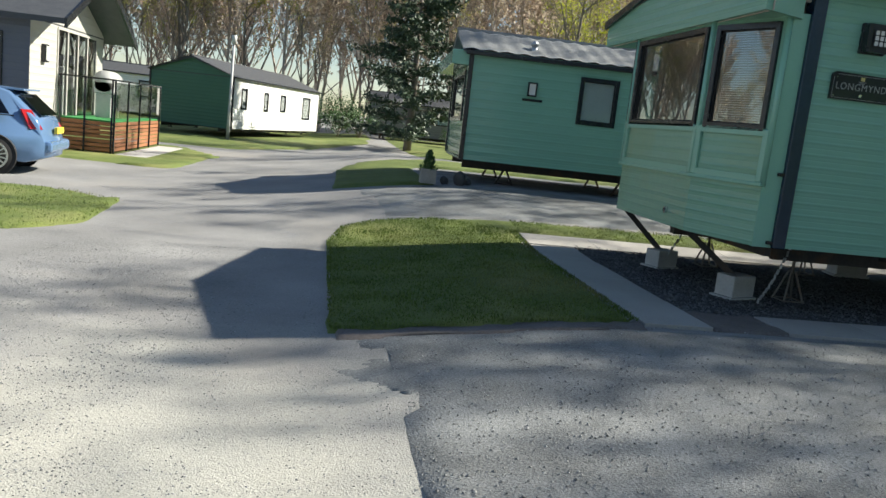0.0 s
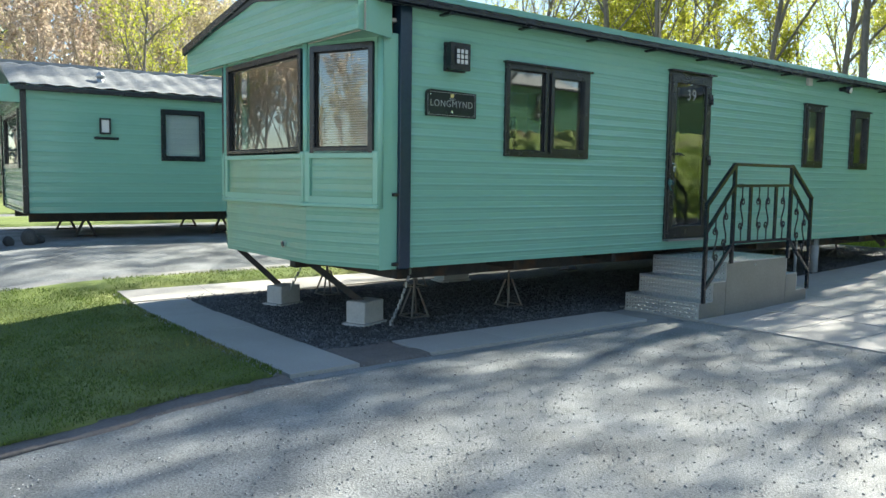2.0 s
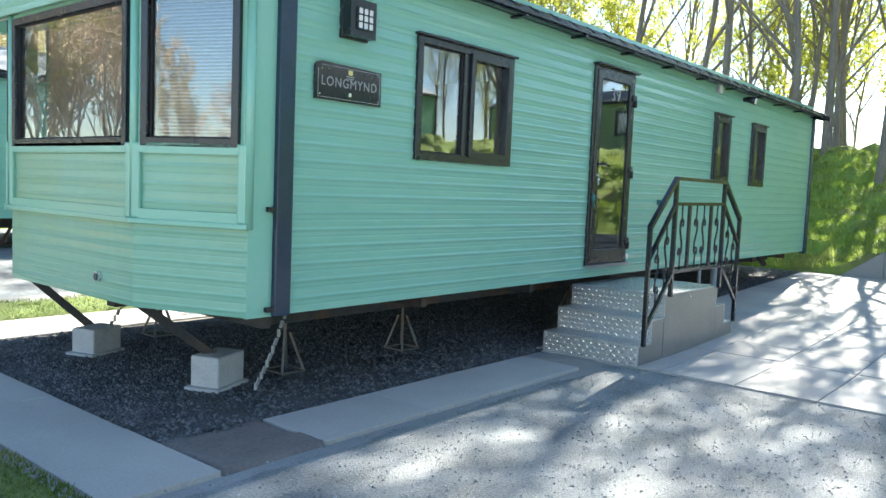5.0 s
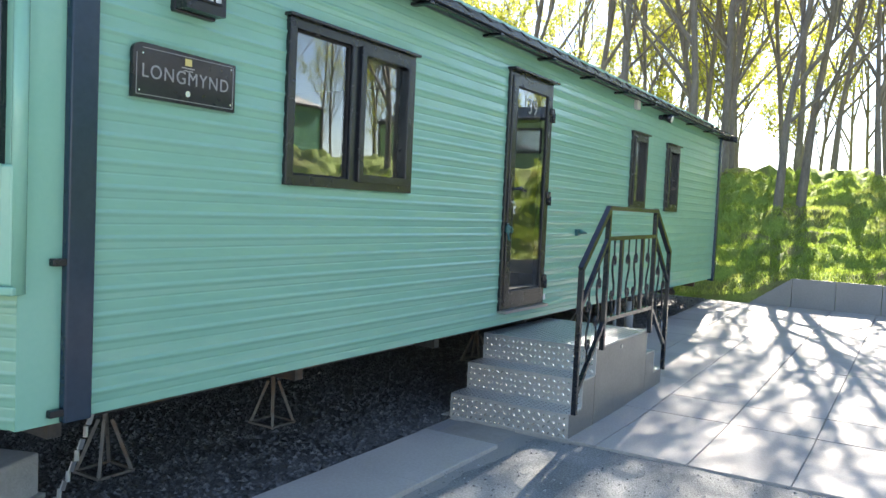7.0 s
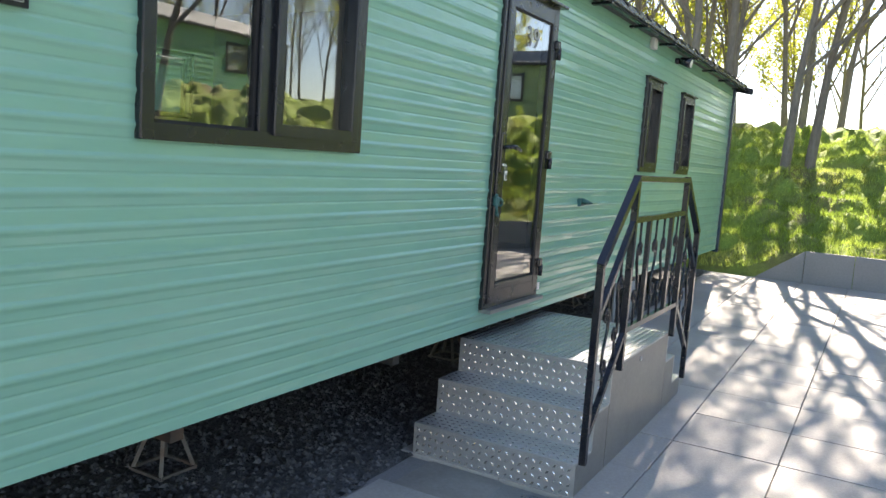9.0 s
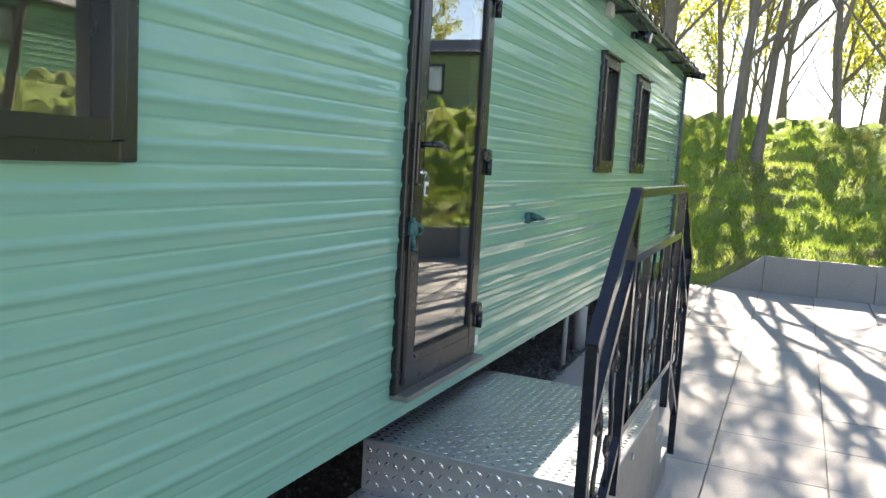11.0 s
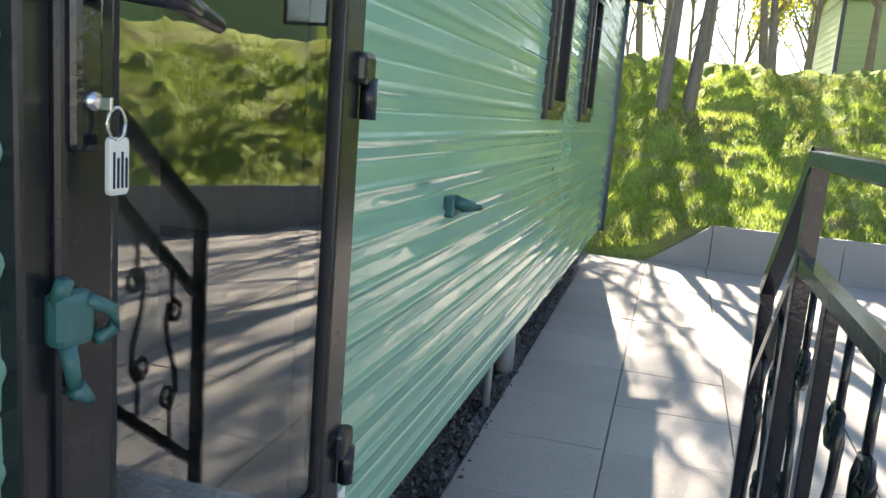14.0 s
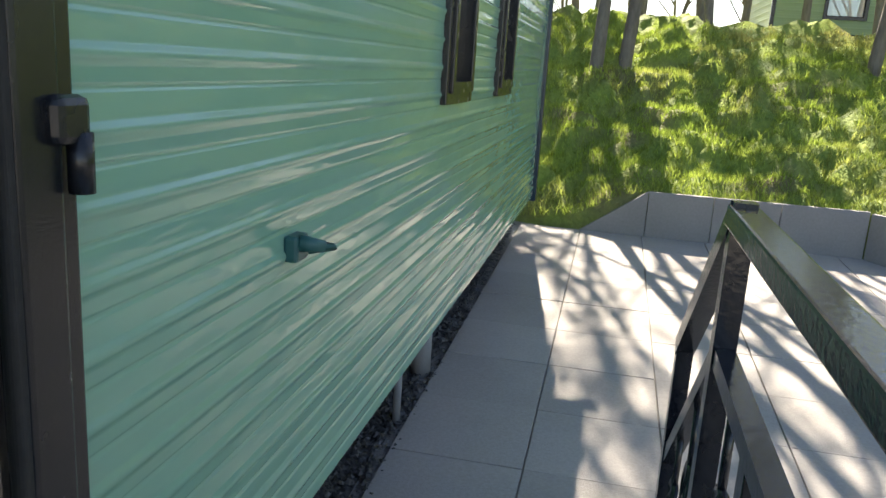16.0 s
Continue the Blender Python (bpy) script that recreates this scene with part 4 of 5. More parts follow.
# interior of the caravan
part("floor_deck", bx(4.8, 15.7, 6.23, 9.41, 0.70, 0.76), M_CARPET, VAN)
part("bay_floor", prism(bmesh.new(), [(4.78, 9.38, 0.70), (4.5, 8.68, 0.70), (4.5, 6.96, 0.70), (4.78, 6.26, 0.70)], (0, 0, 0.06)), M_CARPET, VAN)
part("inner_ceiling", bx(4.5, 15.7, 6.23, 9.41, 2.72, 2.75), M_INNER, VAN)
for x in (9.42, 10.4, 12.4):
    part("partition", bx(x, x + 0.05, 7.4 if x < 12 else 6.3, 9.4, 0.76, 2.72), M_INNER, VAN)
sofa = thing("sofa", "grey fabric corner sofa inside the caravan", "sofa")
part("base", bx(4.9, 7.6, 8.75, 9.35, 0.76, 1.15, 0.03), M_SOFA, sofa)
part("backrest", bx(4.9, 7.6, 9.15, 9.36, 1.15, 1.55, 0.04), M_SOFA, sofa)
unit = thing("kitchen_unit", "dark kitchen unit inside below the window", "cabinet")
part("carcass", bx(6.0, 8.3, 6.3, 6.85, 0.76, 1.55, 0.01), M_SOFA, unit)
part("worktop", bx(5.98, 8.32, 6.29, 6.88, 1.55, 1.6, 0.006), M_INNER, unit)
blind = thing("venetian_blind", "pale horizontal slat blind behind the bay window", "blind")
mb = plan(F[2], F[3])
part("head_rail", bx(0.1, ln_ - 0.1, 0.09, 0.12, 2.49, 2.53, 0.004, mb), M_BLIND, blind)
for i in range(38):
    z = 1.70 + i * 0.0208
    sl = bmesh.new()
    q = [mb @ Vector(p) for p in ((0.1, 0.092, z), (ln_ - 0.1, 0.092, z), (ln_ - 0.1, 0.113, z + 0.011), (0.1, 0.113, z + 0.011))]
    prism(sl, q, (0, 0, 0.0012))
    part("slat", sl, M_BLIND, blind)


def curtain(name, m, u0, u1, z0, z1, y, label, material=None):
    cur = bmesh.new()
    n = int((u1 - u0) / 0.02)
    rows = [[cur.verts.new(m @ Vector((u0 + (u1 - u0) * i / n, y + 0.02 * math.sin(i * 1.3) * (0.6 + 0.4 * j), z))) for i in range(n + 1)] for j, z in enumerate((z1, z0))]
    for i in range(n):
        cur.faces.new((rows[0][i], rows[0][i + 1], rows[1][i + 1], rows[1][i]))
    return tagged(part(name, cur, material or M_CURTAIN, None, "", True), label, "curtain")


curtain("curtain", plan(SIDE_A, SIDE_B), wx(11.6), wx(12.0), 1.7, 2.46, 0.14, "pale curtain behind a narrow window")
curtain("curtain", plan(SIDE_A, SIDE_B), wx(12.94), wx(13.36), 1.7, 2.45, 0.14, "pale curtain behind a narrow window")

# chassis, axle stands and blocks
for y in (6.75, 8.9):
    part("chassis_beam", bx(5.25, 15.6, y - 0.03, y + 0.03, 0.48, 0.66), M_CHASSIS, VAN)
for i in range(8):
    part("cross_member", bx(4.9 + i * 1.45, 4.96 + i * 1.45, 6.3, 9.35, 0.56, 0.65), M_CHASSIS, VAN)
part("underfloor", bx(4.75, 15.7, 6.25, 9.4, 0.655, 0.69), M_CHASSIS, VAN)
part("drawbar", bx(4.72, 5.3, 7.74, 7.86, 0.52, 0.63, 0.01), M_CHASSIS, VAN)


def corner_steady(x0, y0, x1, y1):
    s = part("corner_steady", bar(bmesh.new(), (x0, y0, 0.64), (x1, y1, ground(x1, y1) + 0.2), 0.07, 0.06), M_CHASSIS, VAN, "folding steel corner leg")
    return s


corner_steady(4.62, 8.9, 5.05, 8.75)
corner_steady(4.62, 7.3, 5.15, 7.12)
corner_steady(14.9, 6.7, 15.4, 6.7)


def block(x, y, turn, w=0.44, h=0.2):
    b = thing("concrete_block", "pale hollow concrete block on the gravel", "block", "blocks under the caravan", pose(x, y, ground(x, y) + 0.03, 0, 0, turn))
    part("body", bx(-w / 2, w / 2, -0.11, 0.11, 0.0, h, 0.012), M_BLOCK, b)
    part("bed_slab", bx(-w / 2 - 0.05, w / 2 + 0.015, -0.14, 0.125, -0.03, 0.012, 0.006), M_BLOCK, b)
    return b


block(5.02, 8.6, 20, 0.30)
block(5.14, 7.1, 22, 0.32, 0.22)
block(7.8, 9.1, 0)


def stand(x, y, h):
    z = ground(x, y) + 0.02
    s = thing("axle_stand", "galvanised tripod axle stand under the caravan", "axle stand", "axle stands", pose(x, y, z))
    for k in range(4):
        a = math.pi / 4 + k * math.pi / 2
        part("leg", bar(bmesh.new(), (0.15 * math.cos(a), 0.15 * math.sin(a), 0), (0.035 * math.cos(a), 0.035 * math.sin(a), h - 0.16), 0.018), M_STAND, s)
    for k in range(4):
        a, b = math.pi / 4 + k * math.pi / 2, math.pi / 4 + (k + 1) * math.pi / 2
        part("tie", bar(bmesh.new(), (0.155 * math.cos(a), 0.155 * math.sin(a), 0.015), (0.155 * math.cos(b), 0.155 * math.sin(b), 0.015), 0.014), M_STAND, s)
    part("screw", tb([(0, 0, h - 0.25), (0, 0, h - 0.01)], 0.015, 8), M_STAND, s, "", True)
    part("head", bx(-0.06, 0.06, -0.05, 0.05, h - 0.02, h, 0.003), M_STAND, s)
    return s


for x in (5.74, 7.04, 9.9, 12.6, 14.6):
    for y in (7.12, 8.9):
        stand(x, y, 0.46 - ground(x, y))
for cx, cy, ex, ey in ((5.35, 6.62, 5.2, 6.75), (5.1, 8.2, 5.0, 8.6)):
    ch = bmesh.new()
    for i in range(12):
        t = i / 11
        p = Vector((cx + (ex - cx) * t, cy + (ey - cy) * t, 0.62 - 0.55 * t - 0.05 * math.sin(t * 3.1)))
        box(ch, -0.012, 0.012, -0.005, 0.005, -0.025, 0.025, 0, Matrix.Translation(p) @ pose(0, 0, 0, 10, 12, 90 * (i % 2)))
    part("chain", ch, M_GALV, VAN, "short hanging galvanised chain")
part("waste_pipe", tb([(12.5, 6.43, 0.1), (12.5, 6.43, 0.68)], 0.055, 14), M_PIPE, VAN, "grey waste pipe", True)
part("waste_pipe", tb([(11.9, 6.40, 0.1), (11.9, 6.40, 0.68)], 0.02, 10), M_PIPE, VAN, "thin grey water pipe", True)

# ---- steps to the door ----
STEPS = thing("entrance_steps", "aluminium checker-plate steps with a landing", "steps")
SY0, SY1 = 5.345, 6.28


def plate_studs(bm, o, ax, ay, nrm, w, h):
    """Raised lozenges of checker plate over a rectangle from o along ax and ay."""
    st = 0.037
    nu, nv = int(w / st), int(h / st)
    for i in range(nu):
        for j in range(nv):
            c = o + ax * ((i + 0.5) * w / nu) + ay * ((j + 0.5) * h / nv)
            a, b = (ax + ay).normalized(), (ay - ax).normalized()
            if (i + j) % 2:
                a, b = b, a
            q = [c + a * 0.017, c + b * 0.0075, c - a * 0.017, c - b * 0.0075]
            vs = [bm.verts.new(p + nrm * 0.0005) for p in q]
            t = bm.verts.new(c + nrm * 0.003)
            for k in range(4):
                bm.faces.new((vs[k], vs[(k + 1) % 4], t))
    bmesh.ops.recalc_face_normals(bm, faces=bm.faces)
    return bm


X, Y, Z = Vector((1, 0, 0)), Vector((0, 1, 0)), Vector((0, 0, 1))
levels = [(8.03, 0.02, 0.20), (8.265, 0.20, 0.397), (8.50, 0.397, 0.597)]
for k, (x, za, zb) in enumerate(levels):
    xe = 9.72
    if k < 2:
        xe = levels[k + 1][0]
    tr = part("tread", bx(x, xe + 0.004, SY0, SY1, zb - 0.012, zb, 0.003), M_ALU, STEPS)
    tp = part("tread_pattern", plate_studs(bmesh.new(), Vector((x + 0.01, SY0 + 0.01, zb)), X, Y, Z, xe - x - 0.02, SY1 - SY0 - 0.02), M_STEEL, tr)
    ri = part("riser", bx(x + 0.001, x + 0.01, SY0, SY1, za, zb - 0.012), M_ALU, STEPS)
    rp_ = part("riser_pattern", plate_studs(bmesh.new(), Vector((x + 0.001, SY0 + 0.01, za + 0.005)), Y, Z, -X, SY1 - SY0 - 0.02, zb - za - 0.02), M_STEEL, ri)
    tp["kind"] = rp_["kind"] = "stuff"
for k, (x, za, zb) in enumerate([(10.20, 0.05, 0.20), (9.96, 0.20, 0.395), (9.72, 0.395, 0.59)]):
    if k < 2:
        part("tread", bx(x - 0.244, x, SY0, SY1, zb - 0.012, zb, 0.003), M_ALU, STEPS)
    part("riser", bx(x - 0.01, x - 0.001, SY0, SY1, za, zb - 0.012), M_ALU, STEPS)
side = [(8.035, 0.03), (8.035, 0.19), (8.27, 0.19), (8.27, 0.387), (8.505, 0.387), (8.505, 0.03)]
side2 = [(9.715, 0.05), (9.715, 0.385), (9.955, 0.385), (9.955, 0.19), (10.195, 0.19), (10.195, 0.05)]
for yy in (SY0 + 0.002, SY1 - 0.01):
    part("side_panel", prism(bmesh.new(), [(x, yy, z) for x, z in side], (0, 0.008, 0)), M_ALUP, STEPS)
    part("side_panel", prism(bmesh.new(), [(x, yy, z) for x, z in side2], (0, 0.008, 0)), M_ALUP, STEPS)
    part("side_panel", bx(8.515, 9.712, yy, yy + 0.008, 0.03, 0.583, 0.001), M_ALUP, STEPS, "plain grey aluminium side panel")
part("keyhole", tb([(9.05, SY0 + 0.003, 0.54), (9.05, SY0 - 0.006, 0.54)], 0.016, 10), M_STEEL, STEPS)

RAIL = thing("handrail", "black wrought-iron handrail with scroll panels", "handrail")
RY = 5.322


def rb(name, p, q, w=0.034):
    return part(name, bar(bmesh.new(), (p[0], RY, p[1]), (q[0], RY, q[1]), w), M_BLACK, RAIL)


rb("post", (8.07, 0.195), (8.07, 1.20))
rb("post", (8.545, 0.58), (8.545, 1.62))
rb("post", (9.685, 0.58), (9.685, 1.64))
rb("post", (10.15, 0.195), (10.15, 1.26))
part("top_rail", bx(8.53, 9.70, RY - 0.022, RY + 0.022, 1.60, 1.634, 0.004), M_BLACK, RAIL)
rb("sloping_rail", (8.06, 1.19), (8.55, 1.62), 0.038)
rb("sloping_rail", (9.68, 1.625), (10.16, 1.25), 0.038)
rb("mid_rail", (8.55, 1.395), (9.68, 1.405), 0.03)
rb("mid_rail", (8.08, 0.93), (8.54, 1.385), 0.03)
rb("mid_rail", (9.69, 1.40), (10.14, 1.00), 0.03)
rb("bottom_rail", (8.55, 0.80), (9.68, 0.80), 0.03)
rb("bottom_rail", (8.08, 0.34), (8.54, 0.78), 0.03)
rb("bottom_rail", (9.69, 0.79), (10.14, 0.42), 0.03)


def scroll(u, z0, z1, flip):
    """An S-shaped scroll bar with a curl at each end."""
    pts = []
    s = 1 if flip else -1
    for i in range(10):
        a = math.tau * 1.25 * (1 - i / 9)
        r = 0.012 + 0.03 * i / 9
        pts.append((u + s * (0.035 - r * math.cos(a)) - s * 0.02, z0 + 0.16 - r * math.sin(a) * 1.1))
    mid = (z0 + z1) / 2
    for t in (0.25, 0.5, 0.75):
        pts.append((u - s * 0.03 * math.cos(t * math.pi), z0 + 0.18 + (z1 - z0 - 0.36) * t))
    for i in range(10):
        a = math.tau * 1.25 * (i / 9)
        r = 0.042 - 0.03 * i / 9
        pts.append((u - s * (0.035 - r * math.cos(a)) + s * 0.02, z1 - 0.16 + r * math.sin(a) * 1.1))
    b = tb([(x, RY, z) for x, z in pts], 0.0085, 6)
    tube(b, [(u, RY, z0), (u + s * 0.005, RY, z0 + 0.16)], 0.007, 6)
    tube(b, [(u, RY, z1), (u - s * 0.005, RY, z1 - 0.16)], 0.007, 6)
    part("scroll", b, M_BLACK, RAIL, "", True)


for i, u in enumerate((8.70, 9.03, 9.2, 9.53)):
    scroll(u, 0.815, 1.385, i % 2)
for u in (8.86, 9.37):
    part("baluster", bx(u - 0.02, u + 0.02, RY - 0.012, RY + 0.012, 0.81, 1.39, 0.002), M_BLACK, RAIL)
for u, zz in ((8.24, 0.50), (8.40, 0.65)):
    scroll(u, zz, zz + 0.58, u < 8.3)
for u, zz in ((9.84, 0.68), (10.0, 0.55)):
    scroll(u, zz, zz + 0.58, u < 9.9)

# ---- other caravans ----
def caravan(name, label, at, length, width, zb, ze, zr, walls, roof_mat, wins_long=(), wins_end=(), front_bay=False, tiles=False, legs=True):
    """A static caravan in its own axes: x along its length from its front, y across, its floor zb above the ground."""
    c = thing(name, label, "caravan", "", at)
    end_mat, long_mat = walls
    kw = dict(pitch=0.15)
    siding("long_wall", (0, 0), (length, 0), zb, ze, [(a, b, z0, z1) for a, b, z0, z1 in wins_long], long_mat, c, **kw)
    siding("long_wall", (length, width), (0, width), zb, ze, [], long_mat, c, **kw)
    up = lambda u: ze + (zr - ze) * (1 - abs(u - width / 2) / (width / 2))
    siding("end_wall", (length, 0), (length, width), zb, zr, [], end_mat, c, top=up, **kw)
    siding("end_wall", (0, width), (0, 0), zb, zr, [(a, b, z0, z1) for a, b, z0, z1 in wins_end], end_mat, c, top=up, **kw)
    for A, B, ws in (((0, 0), (length, 0), wins_long), ((0, width), (0, 0), wins_end)):
        for a, b, z0, z1 in ws:
            window(A, B, a - 0.02, b + 0.02, z0 - 0.02, z1 + 0.02, c, (), w=0.07, sill=False)
            if z1 - z0 < 1.5:
                mm = plan(A, B)
                part("curtain", bx(a, b, 0.03, 0.04, z0, z1, 0, mm), M_CURTAIN, c, "drawn pale curtain")
    r = part("roof", bx(-0.02, length + 0.02, 0.02, width - 0.02, ze - 0.06, ze - 0.03), roof_mat, c)
    tiled_roof(r, -0.15, length + 0.12, -0.09, width + 0.09, ze - 0.02, zr + 0.02, roof_mat, fine=tiles)
    part("gutter", bx(-0.1, length + 0.08, -0.13, -0.06, ze - 0.09, ze - 0.02, 0.01), M_ANTH, c)
    for yy in (-0.02, width - 0.06):
        part("corner_trim", bx(-0.03, 0.05, yy, yy + 0.08, zb, ze, 0.006), M_ANTH, c)
        part("corner_trim", bx(length - 0.05, length + 0.03, yy, yy + 0.08, zb, ze, 0.006), M_ANTH, c)
    part("floor", bx(0, length, 0.05, width - 0.05, zb - 0.02, zb + 0.05), M_CHASSIS, c)
    if legs:
        for yy in (0.6, width - 0.6):
            part("chassis_beam", bx(0.1, length - 0.1, yy - 0.04, yy + 0.04, zb - 0.16, zb), M_CHASSIS, c)
            for i in range(5):
                x = 0.9 + i * (length - 1.8) / 4
                lg = bmesh.new()
                for s in (-1, 1):
                    bar(lg, (x + 0.16 * s, yy, 0), (x + 0.03 * s, yy, zb - 0.15), 0.035)
                bar(lg, (x - 0.14, yy, 0.03), (x + 0.14, yy, 0.03), 0.025)
                part("leg", lg, M_CHASSIS, c)
    return c


G2 = ground(5, 13.5)
cv2 = caravan("static_caravan", "green static caravan with a grey pantile-effect roof", pose(3.32, 13.45, G2, 0, 0, -4), 10.5, 3.2, 0.42, 2.28, 2.75,
              (M_GREEN, M_GREEN), M_ROOF, [(1.95, 2.6, 1.25, 2.02), (4.6, 5.5, 1.25, 2.02)], [(0.5, 2.7, 1.1, 1.95)], tiles=True)
part("front_overhang", bx(-0.32, 0.02, 0.0, 3.2, 2.02, 2.26, 0.01), M_GREENT, cv2)
part("roof_vent", tube(tb([(1.15, 0.5, 2.35), (1.15, 0.5, 2.52)], [0.06, 0.05], 10), [(1.15, 0.5, 2.52), (1.15, 0.5, 2.60)], [0.085, 0.03], 10), M_GALV, cv2, "small metal roof cowl", True)
wl = thing("wall_lamp", "small pale wall lamp with a black frame", "lamp", "", pose(4.42, 13.36, G2 + 1.73, 0, 0, -4))
part("housing", frame_ring(bmesh.new(), -0.08, 0.08, -0.12, 0.12, 0.025, -0.05, 0.0, Matrix.Identity(4), 0.004), M_ANTH, wl)
part("lens", bx(-0.06, 0.06, -0.035, -0.01, -0.1, 0.1, 0.004), M_FROST, wl)
part("name_strip", bx(0.95, 1.3, -0.02, 0.0, 1.53, 1.57, 0.003), M_ANTH, cv2)

# end walls are coloured dark green, both long walls white
caravan("static_caravan", "static caravan with dark green ends and white long sides", pose(-3.15, 35.6, -0.05, 0, 0, 73) @ pose(0, 0, 0), 12.0, 3.9, 0.25, 2.52, 3.22,
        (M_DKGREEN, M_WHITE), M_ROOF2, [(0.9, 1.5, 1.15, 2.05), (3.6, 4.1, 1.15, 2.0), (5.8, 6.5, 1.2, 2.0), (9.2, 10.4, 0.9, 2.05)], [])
caravan("static_caravan", "long white static caravan with grey roof", pose(-13.5, 46, -0.2, 0, 0, 20), 11.0, 3.7, 0.4, 2.6, 3.1,
        (M_WHITE, M_WHITE), M_ROOF2, [(4, 5, 1.3, 2.2), (7.4, 8.4, 1.3, 2.2), (9.2, 10, 1.3, 2.2)], [])
caravan("static_caravan", "grey-brown caravan half hidden behind a pine", pose(3.6, 52, 0.0, 0, 0, -4), 11.0, 3.7, 0.4, 2.5, 3.1,
        (M_TAUPE, M_TAUPE), M_ROOF2, [(0.8, 1.6, 1.3, 2.2), (4.2, 5.2, 1.3, 2.2), (8, 9, 1.3, 2.2)], [])
caravan("static_caravan", "sage green caravan on top of the bank", pose(26.5, 2.6, 2.6, 0, 0, -90), 11.0, 3.5, 0.3, 2.05, 2.6,
        (M_SAGE, M_SAGE), M_ROOF, [(1.0, 1.8, 0.6, 1.5), (4.5, 5.7, 0.9, 1.7)], [], tiles=True)
caravan("static_caravan", "green caravan with tiled roof across the drive", pose(23.5, -8.6, 2.45, 0, 0, 180), 11.0, 3.4, 0.4, 2.3, 2.9,
        (M_GREEN, M_GREEN), M_ROOF, [(1.6, 2.5, 1.2, 2.0), (5.2, 6.2, 1.2, 2.0), (8.2, 9.4, 1.2, 2.0)], [], tiles=True)

# ---- lodge with deck ----
LG = ground(-8, 21)
lodge = thing("lodge", "grey lodge with cream gable and sliding doors", "lodge", "", pose(-5.5, 18.6, LG + 0.05))
# own axes: x to the front gable at 0, y along the gable
GW = 5.6
gtop = lambda u: 3.0 + 1.15 * (1 - abs(u - GW / 2) / (GW / 2))
siding("gable_wall", (0, 0), (0, GW), 0.4, 4.15, [(1.75, 4.9, 0.75, 2.85)], M_CREAM, lodge, pitch=0.16, top=gtop)
siding("side_wall", (-11, 0), (0, 0), 0.2, 3.0, [(8.6, 10.4, 1.0, 2.5)], M_GREY, lodge, pitch=0.16)
siding("side_wall", (0, GW), (-11, GW), 0.2, 3.0, [], M_GREY, lodge, pitch=0.16)
siding("back_wall", (-11, GW), (-11, 0), 0.2, 4.15, [], M_GREY, lodge, pitch=0.16, top=gtop)
window((-11, 0), (0, 0), 8.55, 10.45, 0.95, 2.55, lodge, (9.5,), sill=False)
window((0, 0), (0, GW), 1.72, 4.93, 0.72, 2.88, lodge, (2.5, 3.3, 4.1), M_CREAM, sill=False)
for u in (1.95, 2.7, 3.5, 4.35):
    part("curtain", bx(-0.16, -0.14, u, u + 0.35, 0.78, 2.82), M_CURTAIN, lodge, "pale drawn curtain")
lr = part("roof", bx(-11, 0.0, 0.05, GW - 0.05, 2.90, 2.94), M_ROOF2, lodge)
for s, y0 in ((1, -0.35), (-1, GW + 0.35)):
    part("roof_slope", prism(bmesh.new(), [(-11.2, y0, 2.82), (-11.2, GW / 2, 4.28), (-11.2, GW / 2, 4.36), (-11.2, y0, 2.94)], (12.0, 0, 0)), M_ROOF2, lr)
    part("barge_board", prism(bmesh.new(), [(0.8, y0, 2.74), (0.8, GW / 2, 4.2), (0.8, GW / 2, 4.38), (0.8, y0, 2.95)], (0.05, 0, 0)), M_ANTH, lr)
part("lodge_floor", bx(-11, 0, 0.05, GW - 0.05, 0.3, 0.4), M_CARPET, lodge)
ll = thing("wall_lamp", "square white wall lamp on the lodge", "lamp", "", pose(-5.5, 19.4, LG + 2.25))
part("housing", bx(0, 0.1, -0.12, 0.12, -0.2, 0.2, 0.01), M_ANTH, ll)
part("lens", bx(0.1, 0.12, -0.1, 0.1, -0.16, 0.16, 0.01), M_FROST, ll)

deck = thing("deck", "raised red-brown slatted deck with green turf", "deck", "", pose(-4.2, 20.4, ground(-4.5, 20.4)))
part("turf", bx(-1.25, 0, 0, 5.2, 0.80, 0.84, 0.005), M_TURF, deck, "bright green artificial turf")
for i in range(7):
    z = 0.08 + i * 0.105
    part("board", bx(0.0, 0.025, 0, 5.2, z, z + 0.085, 0.004), M_WOOD, deck)
    part("board", bx(-1.25, 0.0, -0.025, 0, z, z + 0.085, 0.004), M_WOOD, deck)
for y in [0.0 + i * 1.3 for i in range(5)]:
    part("post", bx(0.03, 0.07, y - 0.02, y + 0.02, 0.0, 1.85, 0.003), M_BLACK, deck)
for x in (-0.02, -0.65, -1.22):
    part("post", bx(x, x + 0.04, -0.07, -0.03, 0.0, 1.85, 0.003), M_BLACK, deck)
part("rail", bx(0.03, 0.07, -0.07, 5.2, 1.81, 1.85), M_BLACK, deck)
part("rail", bx(-1.25, 0.03, -0.07, -0.03, 1.812, 1.852), M_BLACK, deck)
for i in range(4):
    gp_ = part("glass_panel", bx(0.045, 0.053, i * 1.3 + 0.06, i * 1.3 + 1.24, 0.9, 1.78), M_GLASS, deck)
    gp_.visible_shadow = False
grill = thing("barbecue", "covered pale grey barbecue on the deck", "barbecue", "", pose(-4.8, 22.6, ground(-4.5, 20.4) + 0.84))
part("lid", tb([(-0.1, -0.45, 0.95), (-0.1, 0.45, 0.95)], 0.28, 14), M_POST, grill, "", True)
part("body", bx(-0.35, 0.15, -0.45, 0.45, 0.62, 0.95, 0.03), M_POST, grill)
